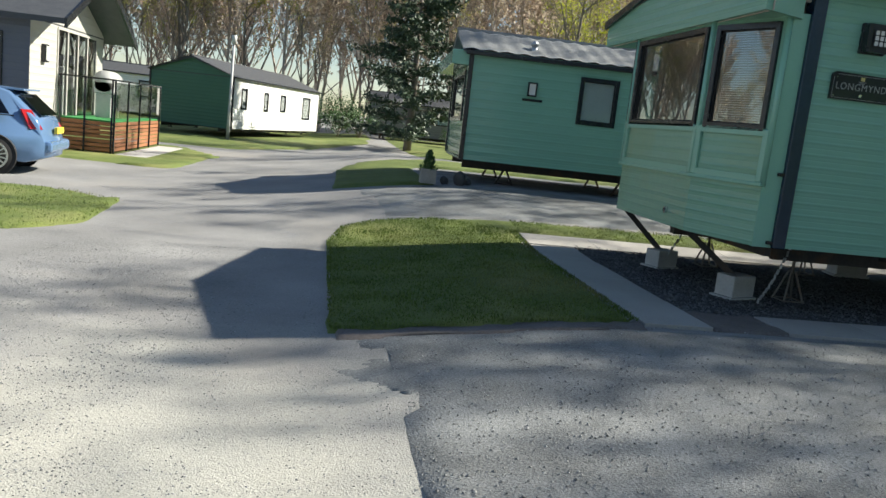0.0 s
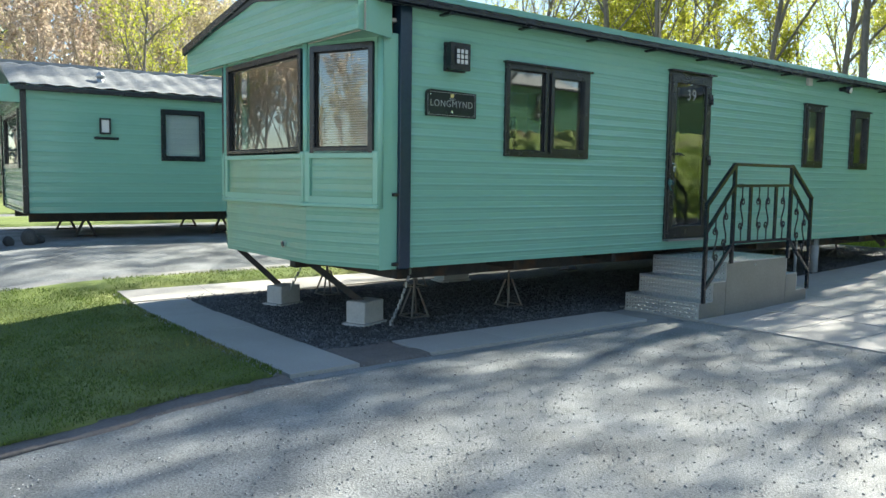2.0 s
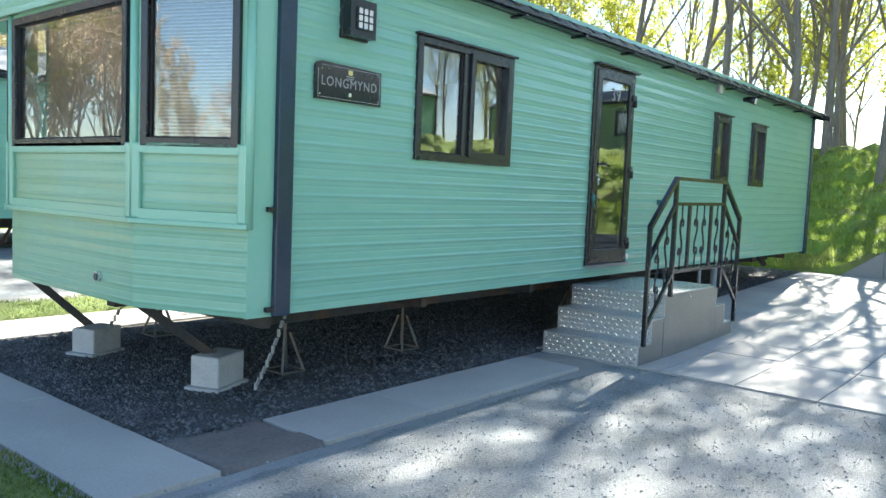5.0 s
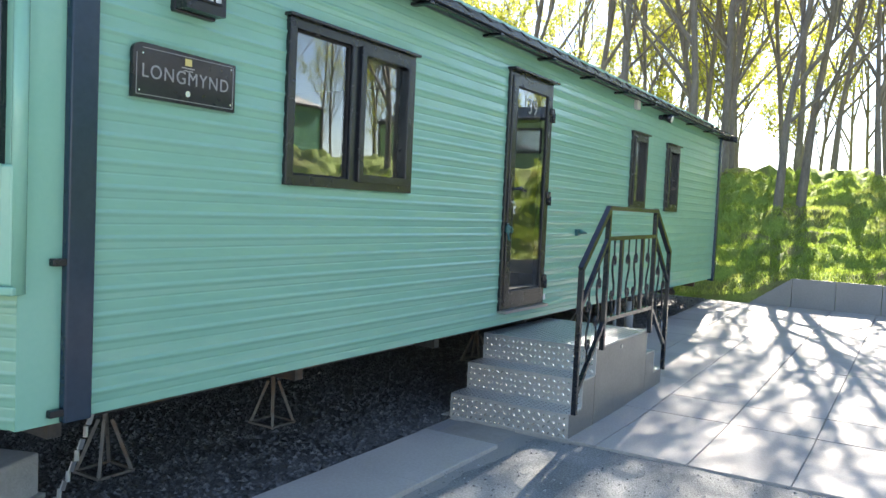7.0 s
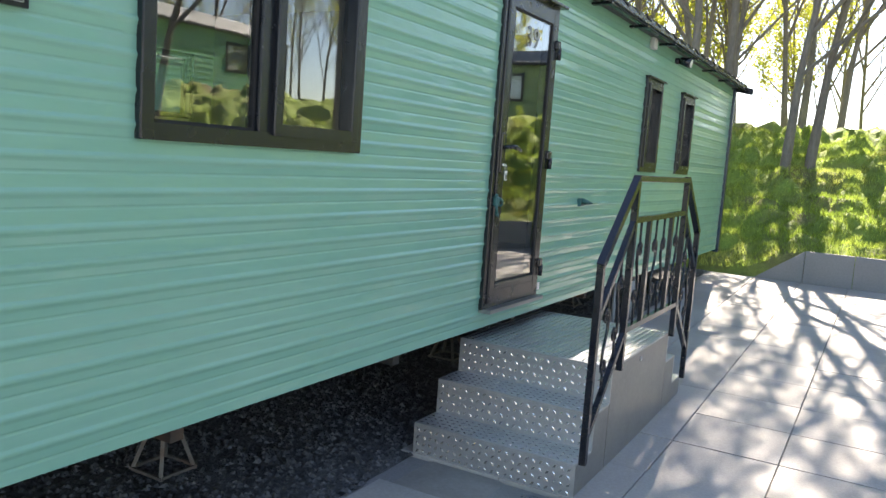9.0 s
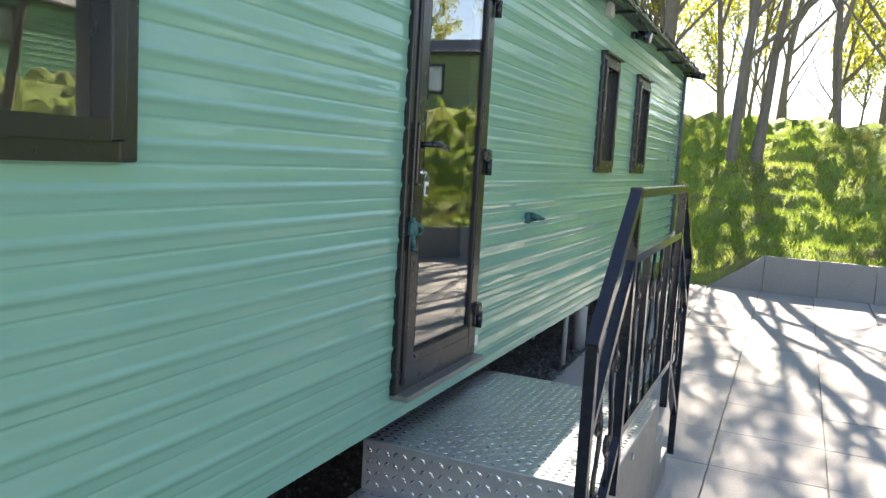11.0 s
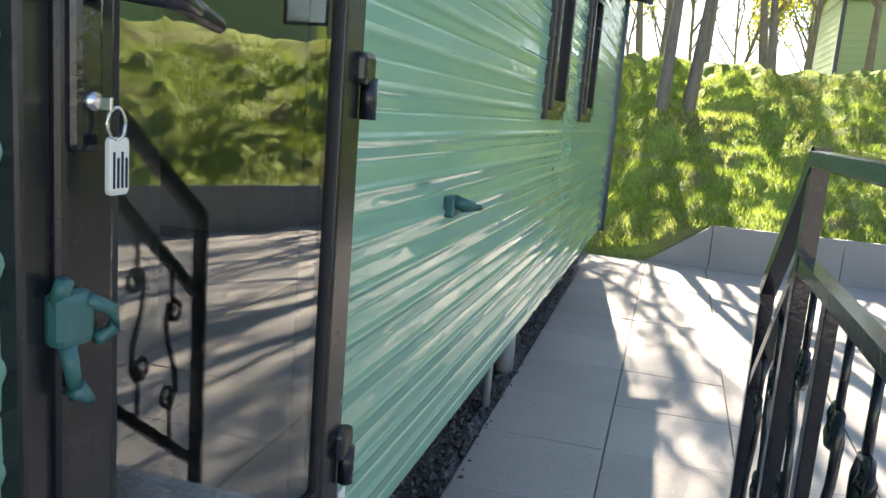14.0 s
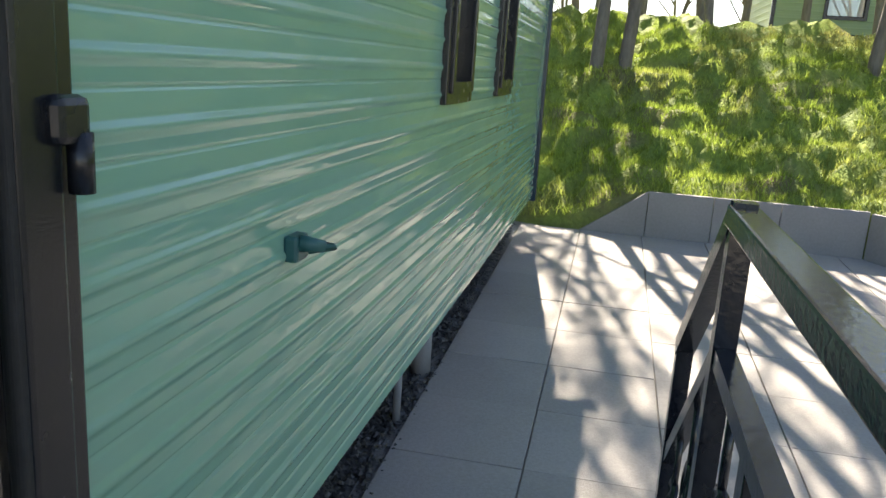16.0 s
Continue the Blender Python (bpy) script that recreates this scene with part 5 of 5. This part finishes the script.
for y in (-0.38, 0.38):
    part("leg", bx(-0.3, 0.1, y - 0.06, y + 0.06, 0, 0.62, 0.02), M_POST, grill)
tagged(part("deck_step", bx(-4.05, -3.3, 20.2, 25.2, -0.3, ground(-4, 22) + 0.05, 0.01), M_BLOCK), "pale concrete strip beside the deck", "slab")

# ---- lamp post, pine, shrubs ----
lp = thing("lamp_post", "tall pale grey street lamp post", "lamp post", "", pose(-3.1, 34.2, -0.22))
part("pole", tb([(0, 0, 0), (0, 0, 1.2), (0.02, 0, 4.0)], [0.08, 0.06, 0.045], 10), M_POST, lp, "", True)
part("head", tb([(0.02, 0, 3.95), (0.02, 0, 4.3)], [0.09, 0.11], 10), M_POST, lp, "", True)


# ---- car ----
def car(at):
    c = thing("car", "light blue hatchback car parked on the drive", "car", "", at)
    # own axes: x forward from the rear bumper, y to its left
    prof = [(0.02, 0.32), (0.0, 0.52), (0.06, 0.72), (0.12, 0.92), (0.16, 0.98), (0.62, 1.40), (0.9, 1.46), (1.7, 1.47), (2.3, 1.38), (3.05, 0.98), (3.9, 0.84), (4.2, 0.68), (4.28, 0.45), (4.2, 0.25), (0.3, 0.22)]
    belt = 0.95
    b = bmesh.new()
    rings = []
    for s in (-1, -0.93, -0.6, 0, 0.6, 0.93, 1):
        ring = []
        for x, z in prof:
            w = 0.88 - (0.22 * smooth01((z - belt) / 0.5) if z > belt else 0) - 0.12 * smooth01((0.5 - x) / 0.5) - 0.1 * smooth01((x - 3.7) / 0.6)
            k = 0.035 if abs(s) == 1 else 0
            dx = (0.09 if x < 2 else -0.12) * (abs(s) ** 2)
            ring.append(b.verts.new((x + dx * (1 if x < 0.7 or x > 3.6 else 0.2), s * w, z - k * (1 if z > 0.6 else -1))))
        rings.append(ring)
    for r, q in zip(rings, rings[1:]):
        for i in range(len(prof)):
            j = (i + 1) % len(prof)
            b.faces.new((r[i], r[j], q[j], q[i]))
    b.faces.new(rings[0][::-1])
    b.faces.new(rings[-1])
    bmesh.ops.recalc_face_normals(b, faces=b.faces)
    body = part("body", b, M_CARBLUE, c, "", True)
    for s in (-1, 1):
        gl = [(0.62, 1.02), (0.86, 1.33), (1.6, 1.39), (2.2, 1.31), (2.75, 1.02)]
        def sidew(z):
            return 0.885 - 0.22 * smooth01((z - belt) / 0.5)
        part("side_window", prism(bmesh.new(), [(x, s * (sidew(z) - 0.004), z) for x, z in gl], (0, 0.012 * s, 0)), M_GLASSD, c)
        part("side_trim", prism(bmesh.new(), [(0.55, s * 0.872, 0.99), (2.8, s * 0.872, 0.99), (2.8, s * 0.872, 1.01), (0.55, s * 0.872, 1.01)], (0, 0.012 * s, 0)), M_TYRE, c)
        for x in (0.86, 3.5):
            arch = bmesh.new()
            tube(arch, [(x, s * 0.80, 0.31), (x, s * 0.885, 0.31)], 0.36, 28)
            part("wheel_arch", arch, M_TYRE, c)
            tyre = bmesh.new()
            tube(tyre, [(x, s * 0.70, 0.31), (x, s * 0.72, 0.31), (x, s * 0.87, 0.31), (x, s * 0.895, 0.31)], [0.28, 0.315, 0.315, 0.285], 32)
            wh = part("wheel", tyre, M_TYRE, c, "", True)
            rim = tb([(x, s * 0.888, 0.31), (x, s * 0.9, 0.31)], 0.06, 12)
            for k in range(15):
                a = k * math.tau / 15
                bar(rim, (x, s * 0.898, 0.31), (x + 0.22 * math.cos(a), s * 0.898, 0.31 + 0.22 * math.sin(a)), 0.022, 0.022)
            for k in range(28):
                a, a2 = k * math.tau / 28, (k + 1) * math.tau / 28
                bar(rim, (x + 0.225 * math.cos(a), s * 0.896, 0.31 + 0.225 * math.sin(a)), (x + 0.225 * math.cos(a2), s * 0.896, 0.31 + 0.225 * math.sin(a2)), 0.03, 0.03)
            part("rim", rim, M_ALLOY, wh, "silver multi-spoke alloy rim")
        part("tail_lamp", prism(bmesh.new(), [(0.16, s * 0.70, 0.80), (0.34, s * 0.765, 0.80), (0.50, s * 0.75, 1.12), (0.36, s * 0.66, 1.12)], (-0.03, 0.03 * s, 0)), M_RED, c)
    part("rear_window", prism(bmesh.new(), [(0.19, -0.58, 1.02), (0.19, 0.58, 1.02), (0.555, 0.52, 1.355), (0.555, -0.52, 1.355)], (-0.012, 0, 0.012)), M_GLASSD, c)
    part("spoiler", bx(0.48, 0.9, -0.58, 0.58, 1.42, 1.455, 0.012), M_CARBLUE, c)
    part("bumper", bx(-0.02, 0.28, -0.74, 0.74, 0.40, 0.60, 0.06), M_CARBLUE, c)
    part("number_plate", bx(-0.005, 0.05, -0.26, 0.26, 0.72, 0.83, 0.004), M_YELLOW, c, "yellow rear number plate")
    return c


car(pose(-3.75, 15.2, ground(-5, 15), 0, 0, 186))


# ---- trees ----
def tree_mesh(seed, height, r0, branches, spread, first, leaves=0, leaf=0.05, twigs=4):
    rg = random.Random(seed)
    v, f, lv, lf = [], [], [], []

    def limb(p, d, ln, r, depth, sides):
        n = 6 if depth == 0 else (3 if depth < 3 else 2)
        pts, rad = [p.copy()], [r]
        q, dd = p.copy(), d.copy()
        for i in range(n):
            dd = (dd + Vector((rg.gauss(0, 1), rg.gauss(0, 1), rg.gauss(0.25, 0.6))) * (0.075 if depth == 0 else 0.16)).normalized()
            q = q + dd * ln / n
            pts.append(q.copy())
            rad.append(r * (1 - 0.8 * (i + 1) / n) if depth else r * (1 - 0.72 * (i + 1) / n))
        rings = []
        for i, c in enumerate(pts):
            t = (pts[min(i + 1, n)] - pts[max(i - 1, 0)]).normalized()
            a = t.cross(Vector((0.9, 0.3, 0.1))).normalized()
            b = t.cross(a)
            k0 = len(v)
            rr = rad[i] * (1.35 if depth == 0 and i == 0 else 1)
            for k in range(sides):
                an = k * math.tau / sides
                v.append(tuple(c + rr * (math.cos(an) * a + math.sin(an) * b)))
            rings.append(k0)
        for a0, b0 in zip(rings, rings[1:]):
            for k in range(sides):
                f.append((a0 + k, a0 + (k + 1) % sides, b0 + (k + 1) % sides, b0 + k))
        if depth >= 3:
            if leaves:
                for _ in range(leaves):
                    c = pts[rg.randint(0, n)] + Vector((rg.gauss(0, 0.09), rg.gauss(0, 0.09), rg.gauss(0, 0.09)))
                    a = Vector((rg.gauss(0, 1), rg.gauss(0, 1), rg.gauss(0, 1))).normalized() * leaf * rg.uniform(0.6, 1.3)
                    b = a.cross(Vector((rg.gauss(0, 1), rg.gauss(0, 1), rg.gauss(0, 1)))).normalized() * leaf * 0.6
                    k0 = len(lv)
                    lv.extend([tuple(c - a), tuple(c + b), tuple(c + a), tuple(c - b)])
                    lf.append((k0, k0 + 1, k0 + 2, k0 + 3))
            return
        count = branches if depth == 0 else (5 if depth == 1 else twigs)
        for k in range(count):
            t = first + (1 - first) * (k + rg.random()) / count if depth == 0 else 0.25 + 0.75 * (k + rg.random()) / count
            x = t * n
            i = min(n - 1, int(x))
            c = pts[i].lerp(pts[i + 1], x - i)
            ang = rg.uniform(0, math.tau)
            base = (pts[i + 1] - pts[i]).normalized()
            out = base.cross(Vector((math.cos(ang), math.sin(ang), 0.2))).normalized()
            nd = (base * (1 - spread) + out * spread + Vector((0, 0, 0.25))).normalized()
            nl = ln * (0.42 * (1.15 - 0.6 * t) if depth == 0 else 0.5 * (1.1 - 0.4 * t)) * rg.uniform(0.7, 1.2)
            limb(c, nd, nl, max(0.006, rad[i] * (rg.choice((0.42, 0.5, 0.75)) if depth == 0 else 0.55)), depth + 1, max(3, sides - 2))

    limb(Vector((0, 0, -0.15)), Vector((rg.gauss(0, 0.04), rg.gauss(0, 0.04), 1)).normalized(), height, r0, 0, 9)
    return v, f, lv, lf


def tree_kind(label, bark, leafmat, **k):
    t = thing("tree", label, "tree", "woodland trees")
    v, f, lv, lf = tree_mesh(**k)
    pydata("trunk", v, f, bark, t, True)
    if lf:
        pydata("crown", lv, lf, leafmat, t)
    return t


bare = [tree_kind("tall bare grey-barked woodland tree", M_BARK, M_LEAF, seed=s, height=h, r0=r, branches=b, spread=sp, first=fi, leaves=5, leaf=0.045)
        for s, h, r, b, sp, fi in ((1, 12, 0.075, 17, 0.42, 0.16), (2, 13.5, 0.085, 18, 0.38, 0.2), (3, 11, 0.07, 16, 0.45, 0.14))]
leafy = [tree_kind("tall slim tree with sparse yellow-green spring leaves", M_BARK, M_LEAF, seed=s, height=h, r0=r, branches=15, spread=0.52, first=0.25, leaves=13, leaf=0.06)
         for s, h, r in ((11, 12, 0.10), (12, 10, 0.085))]
russet = [tree_kind("distant tree in pinkish-brown bud", M_BARKF, M_LEAFB, seed=s, height=h, r0=0.11, branches=22, spread=0.42, first=0.12, leaves=9, leaf=0.12, twigs=5)
          for s, h in ((21, 15), (22, 17))]
used = set()
rg = random.Random(77)


def plant(kinds, x, y, z, scale=1.0, turn=None):
    k = kinds[rg.randrange(len(kinds))]
    m = pose(x, y, z, rg.uniform(-3, 3), rg.uniform(-3, 3), rg.uniform(0, 360) if turn is None else turn)
    if k not in used:
        used.add(k)
        k.matrix_basis = m
        k.scale = (scale, scale, scale)
        return k
    o = copy_thing(k, m)
    o.scale = (scale, scale, scale)
    return o


sap = [tree_kind("slender young tree with fresh yellow-green leaves", M_BARK, M_LEAF, seed=s, height=h, r0=0.05, branches=14, spread=0.5, first=0.12, leaves=9, leaf=0.055)
       for s, h in ((31, 6.5), (32, 5.0))]
# trees on and beyond the bank
for i in range(44):
    x, y = rg.uniform(23.5, 36), rg.uniform(-14, 26)
    if y < 3.2 and x < 31.5:
        continue
    plant(sap, x, y, 2.6, rg.uniform(0.8, 1.3))
for x, y in ((21.4, 7.2), (21.3, 4.3), (23.0, 8.4), (22.6, 1.6), (24.5, 3.4), (22.8, 5.3), (23.4, 6.4), (24.2, 2.4), (23.5, 4.2), (22.4, 6.0), (22.9, 9.6), (23.9, 7.6)):
    plant(bare, x, y, 2.5, rg.uniform(0.78, 0.88))
for x, y in ((19.2, 5.85), (19.5, 5.5), (19.7, 2.4)):
    plant(bare, x, y, bank_z(x, y, False) - 0.05, rg.uniform(0.85, 1.0))
for x, y in ((19.8, 9.2), (20.2, 7.8), (20.6, 7.2), (20.5, 12.0), (19.5, 14.5), (21.5, 10.5), (20.8, 17.5), (22.5, 8.3), (19.8, 20.5)):
    plant(bare + leafy[:1], x, y, 2.55, rg.uniform(0.85, 1.1))
for i in range(46):
    x, y = rg.uniform(23, 46), rg.uniform(-2, 44)
    if -10 < y < 4 and x < 32:
        continue
    plant(bare[:2] + leafy + leafy, x, y, 2.6, rg.uniform(0.8, 0.95) if 7 < y < 11 else rg.uniform(0.62, 0.8) if x < 33 else rg.uniform(0.8, 1.1))
# behind the camera and across the drive
for i in range(16):
    x, y = rg.uniform(-2, 24), rg.uniform(-24, -10.5)
    plant(bare, x, y, bank_z(x, y, False) if bank_dist(x, y) > 0 else ground(x, y), rg.uniform(0.8, 1.1))
for x, y in ((13.5, -2.6), (17.2, -1.2)):
    plant(bare, x, y, bank_z(x, y, False), 0.9)
for i in range(22):
    x, y = rg.uniform(22, 46), rg.uniform(-34, -10)
    plant(bare + leafy[:1], x, y, 2.6, rg.uniform(0.8, 1.1))
# the wood along the north, and to the west
for i in range(64):
    x, y = -34 + 70 * (i + rg.random()) / 64, rg.uniform(58, 84)
    plant(russet, x, y, 0, rg.uniform(0.9, 1.25))
for i in range(16):
    plant(bare + leafy[:1], rg.uniform(-20, 22), rg.uniform(54, 62), 0, rg.uniform(0.9, 1.2))
for i in range(16):
    plant(russet, rg.uniform(-58, -36), rg.uniform(-30, 50), -0.2, rg.uniform(0.42, 0.6))
for x, y in ((12.5, 24), (15.5, 27), (10, 30)):
    plant(leafy, x, y, ground(x, y), 1.0)


def pine(at):
    t = thing("pine_tree", "dark full conifer beside the site road", "tree", "", at)
    rg2 = random.Random(5)
    part("trunk", tb([(0, 0, -0.1), (0.05, 0, 3), (0.0, 0.1, 8.6)], [0.2, 0.15, 0.03], 10), M_BARK, t, "", True)
    v, f, bb = [], [], bmesh.new()
    for i in range(84):
        z = 0.6 + 7.9 * (i / 84) + rg2.uniform(-0.2, 0.2)
        a, ln = rg2.uniform(0, math.tau), (3.3 * (1 - (i / 84) ** 1.5) + 0.45) * rg2.uniform(0.55, 1.15)
        tip = Vector((ln * math.cos(a), ln * math.sin(a), z + rg2.uniform(-0.1, 0.5)))
        root = Vector((0, 0, z - 0.1))
        tube(bb, [root, root.lerp(tip, 0.5) + Vector((0, 0, 0.1)), tip], [0.035, 0.025, 0.008], 4)
        for k in range(int(70 + 90 * ln / 2.5)):
            c = root.lerp(tip, rg2.uniform(0.25, 1.05)) + Vector((rg2.gauss(0, 0.14), rg2.gauss(0, 0.14), rg2.gauss(0.02, 0.1)))
            d = Vector((rg2.gauss(0, 1), rg2.gauss(0, 1), rg2.gauss(0.3, 0.7))).normalized() * rg2.uniform(0.16, 0.32)
            s = d.cross(Vector((rg2.gauss(0, 1), rg2.gauss(0, 1), rg2.gauss(0, 1)))).normalized() * 0.055
            q = len(v)
            v.extend([tuple(c - s), tuple(c + s), tuple(c + d)])
            f.append((q, q + 1, q + 2))
    part("boughs", bb, M_BARK, t)
    pydata("crown", v, f, M_NEEDLE, t)


pine(pose(4.7, 36.5, ground(4.7, 36.5)))


def shrub(at, r, h, material, label, n=2600, seed=1):
    t = thing("shrub", label, "shrub", "", at)
    rg2 = random.Random(seed)
    b = bmesh.new()
    v, f = [], []
    lobes = [(Vector((rg2.uniform(-r, r) * 0.6, rg2.uniform(-r, r) * 0.6, h * rg2.uniform(0.35, 0.75))), rg2.uniform(0.3, 0.5) * r) for _ in range(9)]
    for c, rr in lobes:
        tube(b, [(0, 0, 0), c * 0.5, c], [0.03, 0.02, 0.006], 4)
    for i in range(n):
        c, rr = lobes[i % 9]
        d = Vector((rg2.gauss(0, 1), rg2.gauss(0, 1), rg2.gauss(0, 1))).normalized()
        p = c + d * rr * rg2.uniform(0.5, 1.15)
        p.z = max(p.z, 0.03)
        a = Vector((rg2.gauss(0, 1), rg2.gauss(0, 1), rg2.gauss(0, 1))).normalized() * 0.06
        s = a.cross(d).normalized() * 0.03
        q = len(v)
        v.extend([tuple(p - a), tuple(p + s), tuple(p + a), tuple(p - s)])
        f.append((q, q + 1, q + 2, q + 3))
    part("stem", b, M_BARK, t)
    pydata("foliage", v, f, material, t)


for i, (x, y, r, h) in enumerate(((1.6, 49, 1.8, 2.6), (3.0, 50.5, 1.5, 2.2), (0.2, 52, 1.8, 2.8), (9.0, 46, 1.6, 1.6), (11.5, 46.5, 1.8, 1.7))):
    shrub(pose(x, y, 0), r, h, M_HEDGE, "dense evergreen shrub beside the lawn", 2600, 30 + i)

# planter and stones by the next caravan
PX, PY = 2.75, 13.15
pt = thing("planter", "weathered pale square planter with a small conifer", "planter", "", pose(PX, PY, ground(PX, PY) + 0.03))
part("pot", prism(bmesh.new(), [(-0.13, -0.13, 0), (0.13, -0.13, 0), (0.13, 0.13, 0), (-0.13, 0.13, 0)], (0, 0, 0.24)), M_TERRA, pt)
pv, pf = [], []
rg3 = random.Random(9)
for i in range(700):
    z = rg3.uniform(0.2, 0.52)
    a, r_ = rg3.uniform(0, 6.3), rg3.uniform(0.2, 1) * 0.15 * (1 - (z - 0.2) / 0.4)
    c = Vector((r_ * math.cos(a), r_ * math.sin(a), z))
    q = len(pv)
    pv += [tuple(c + Vector((rg3.gauss(0, 0.012), rg3.gauss(0, 0.012), 0))) for _ in range(2)] + [tuple(c + Vector((0.3 * c.x, 0.3 * c.y, 0.06)))]
    pf.append((q, q + 1, q + 2))
pydata("plant", pv, pf, M_HEDGE, pt)
for x, y, s in ((3.05, 13.2, 0.07), (3.3, 13.1, 0.11), (3.45, 13.2, 0.06)):
    st = bmesh.new()
    bmesh.ops.create_icosphere(st, subdivisions=3, radius=s)
    for vv in st.verts:
        vv.co *= 1 + 0.25 * noise.noise(vv.co * 9 + Vector((x * 9, y, 0)))
        vv.co.z *= 1.15
        vv.co += Vector((x, y, ground(x, y) + s))
    tagged(part("stone", st, M_DGRAVEL, None, "", True), "dark weathered ornamental stone beside the planter", "stone")
pl2 = thing("step_box", "small grey step box below the next caravan", "step", "", pose(8.6, 13.1, ground(8.6, 13.1)))
part("body", bx(-0.5, 0.5, -0.3, 0.25, 0, 0.3, 0.01), M_ALUP, pl2)
part("rail", tb([(-0.45, -0.25, 0.3), (-0.45, -0.25, 1.0), (-0.3, -0.25, 1.15), (0.3, -0.25, 1.15)], 0.02, 8), M_BLACK, pl2)

# ---- paving slabs ----
def slab_mesh(w, d):
    b = bx(-w / 2 + 0.0012, w / 2 - 0.0012, -d / 2 + 0.0012, d / 2 - 0.0012, -0.04, 0, 0)
    bmesh.ops.bevel(b, geom=[e for e in b.edges if all(vv.co.z > -0.01 for vv in e.verts)], offset=0.0025, segments=1, affect="EDGES")
    return mesh_of(b, M_SLAB)


def slab(me, x, y, parent, turn=0.0):
    o = new("slab", me)
    e = 0.3
    sx = (ground(x + e, y) - ground(x - e, y)) / (2 * e)
    sy = (ground(x, y + e) - ground(x, y - e)) / (2 * e)
    o.matrix_basis = pose(x, y, ground(x, y) + 0.03 + rg.uniform(-0.002, 0.002), math.degrees(math.atan(sy)) + rg.uniform(-0.15, 0.15), -math.degrees(math.atan(sx)) + rg.uniform(-0.15, 0.15), turn)
    o.parent = parent


patio = thing("patio", "pale concrete slab patio dappled with tree shadows", "patio")
patio["kind"] = "structure"
S6 = slab_mesh(0.6, 0.6)
S9 = slab_mesh(0.9, 0.6)
for j in range(15):
    for i in range(14):
        x, y = 8.32 + i * 0.6, 6.05 - j * 0.605
        if inside((x, y), PATIO):
            slab(S6, x, y, patio)
path = thing("slab_path", "path of long pale concrete paving slabs", "path")
path["kind"] = "structure"
S_P = slab_mesh(0.92, 0.56)
S_Q = slab_mesh(0.58, 0.92)
for i in range(3):
    slab(S_P, 5.32 + i * 0.92, 5.94, path)
for i in range(4):
    slab(S_Q, 3.90, 6.12 + i * 0.92, path)
for i in range(12):
    slab(S_P, 4.07 + i * 0.92, 9.64, path)
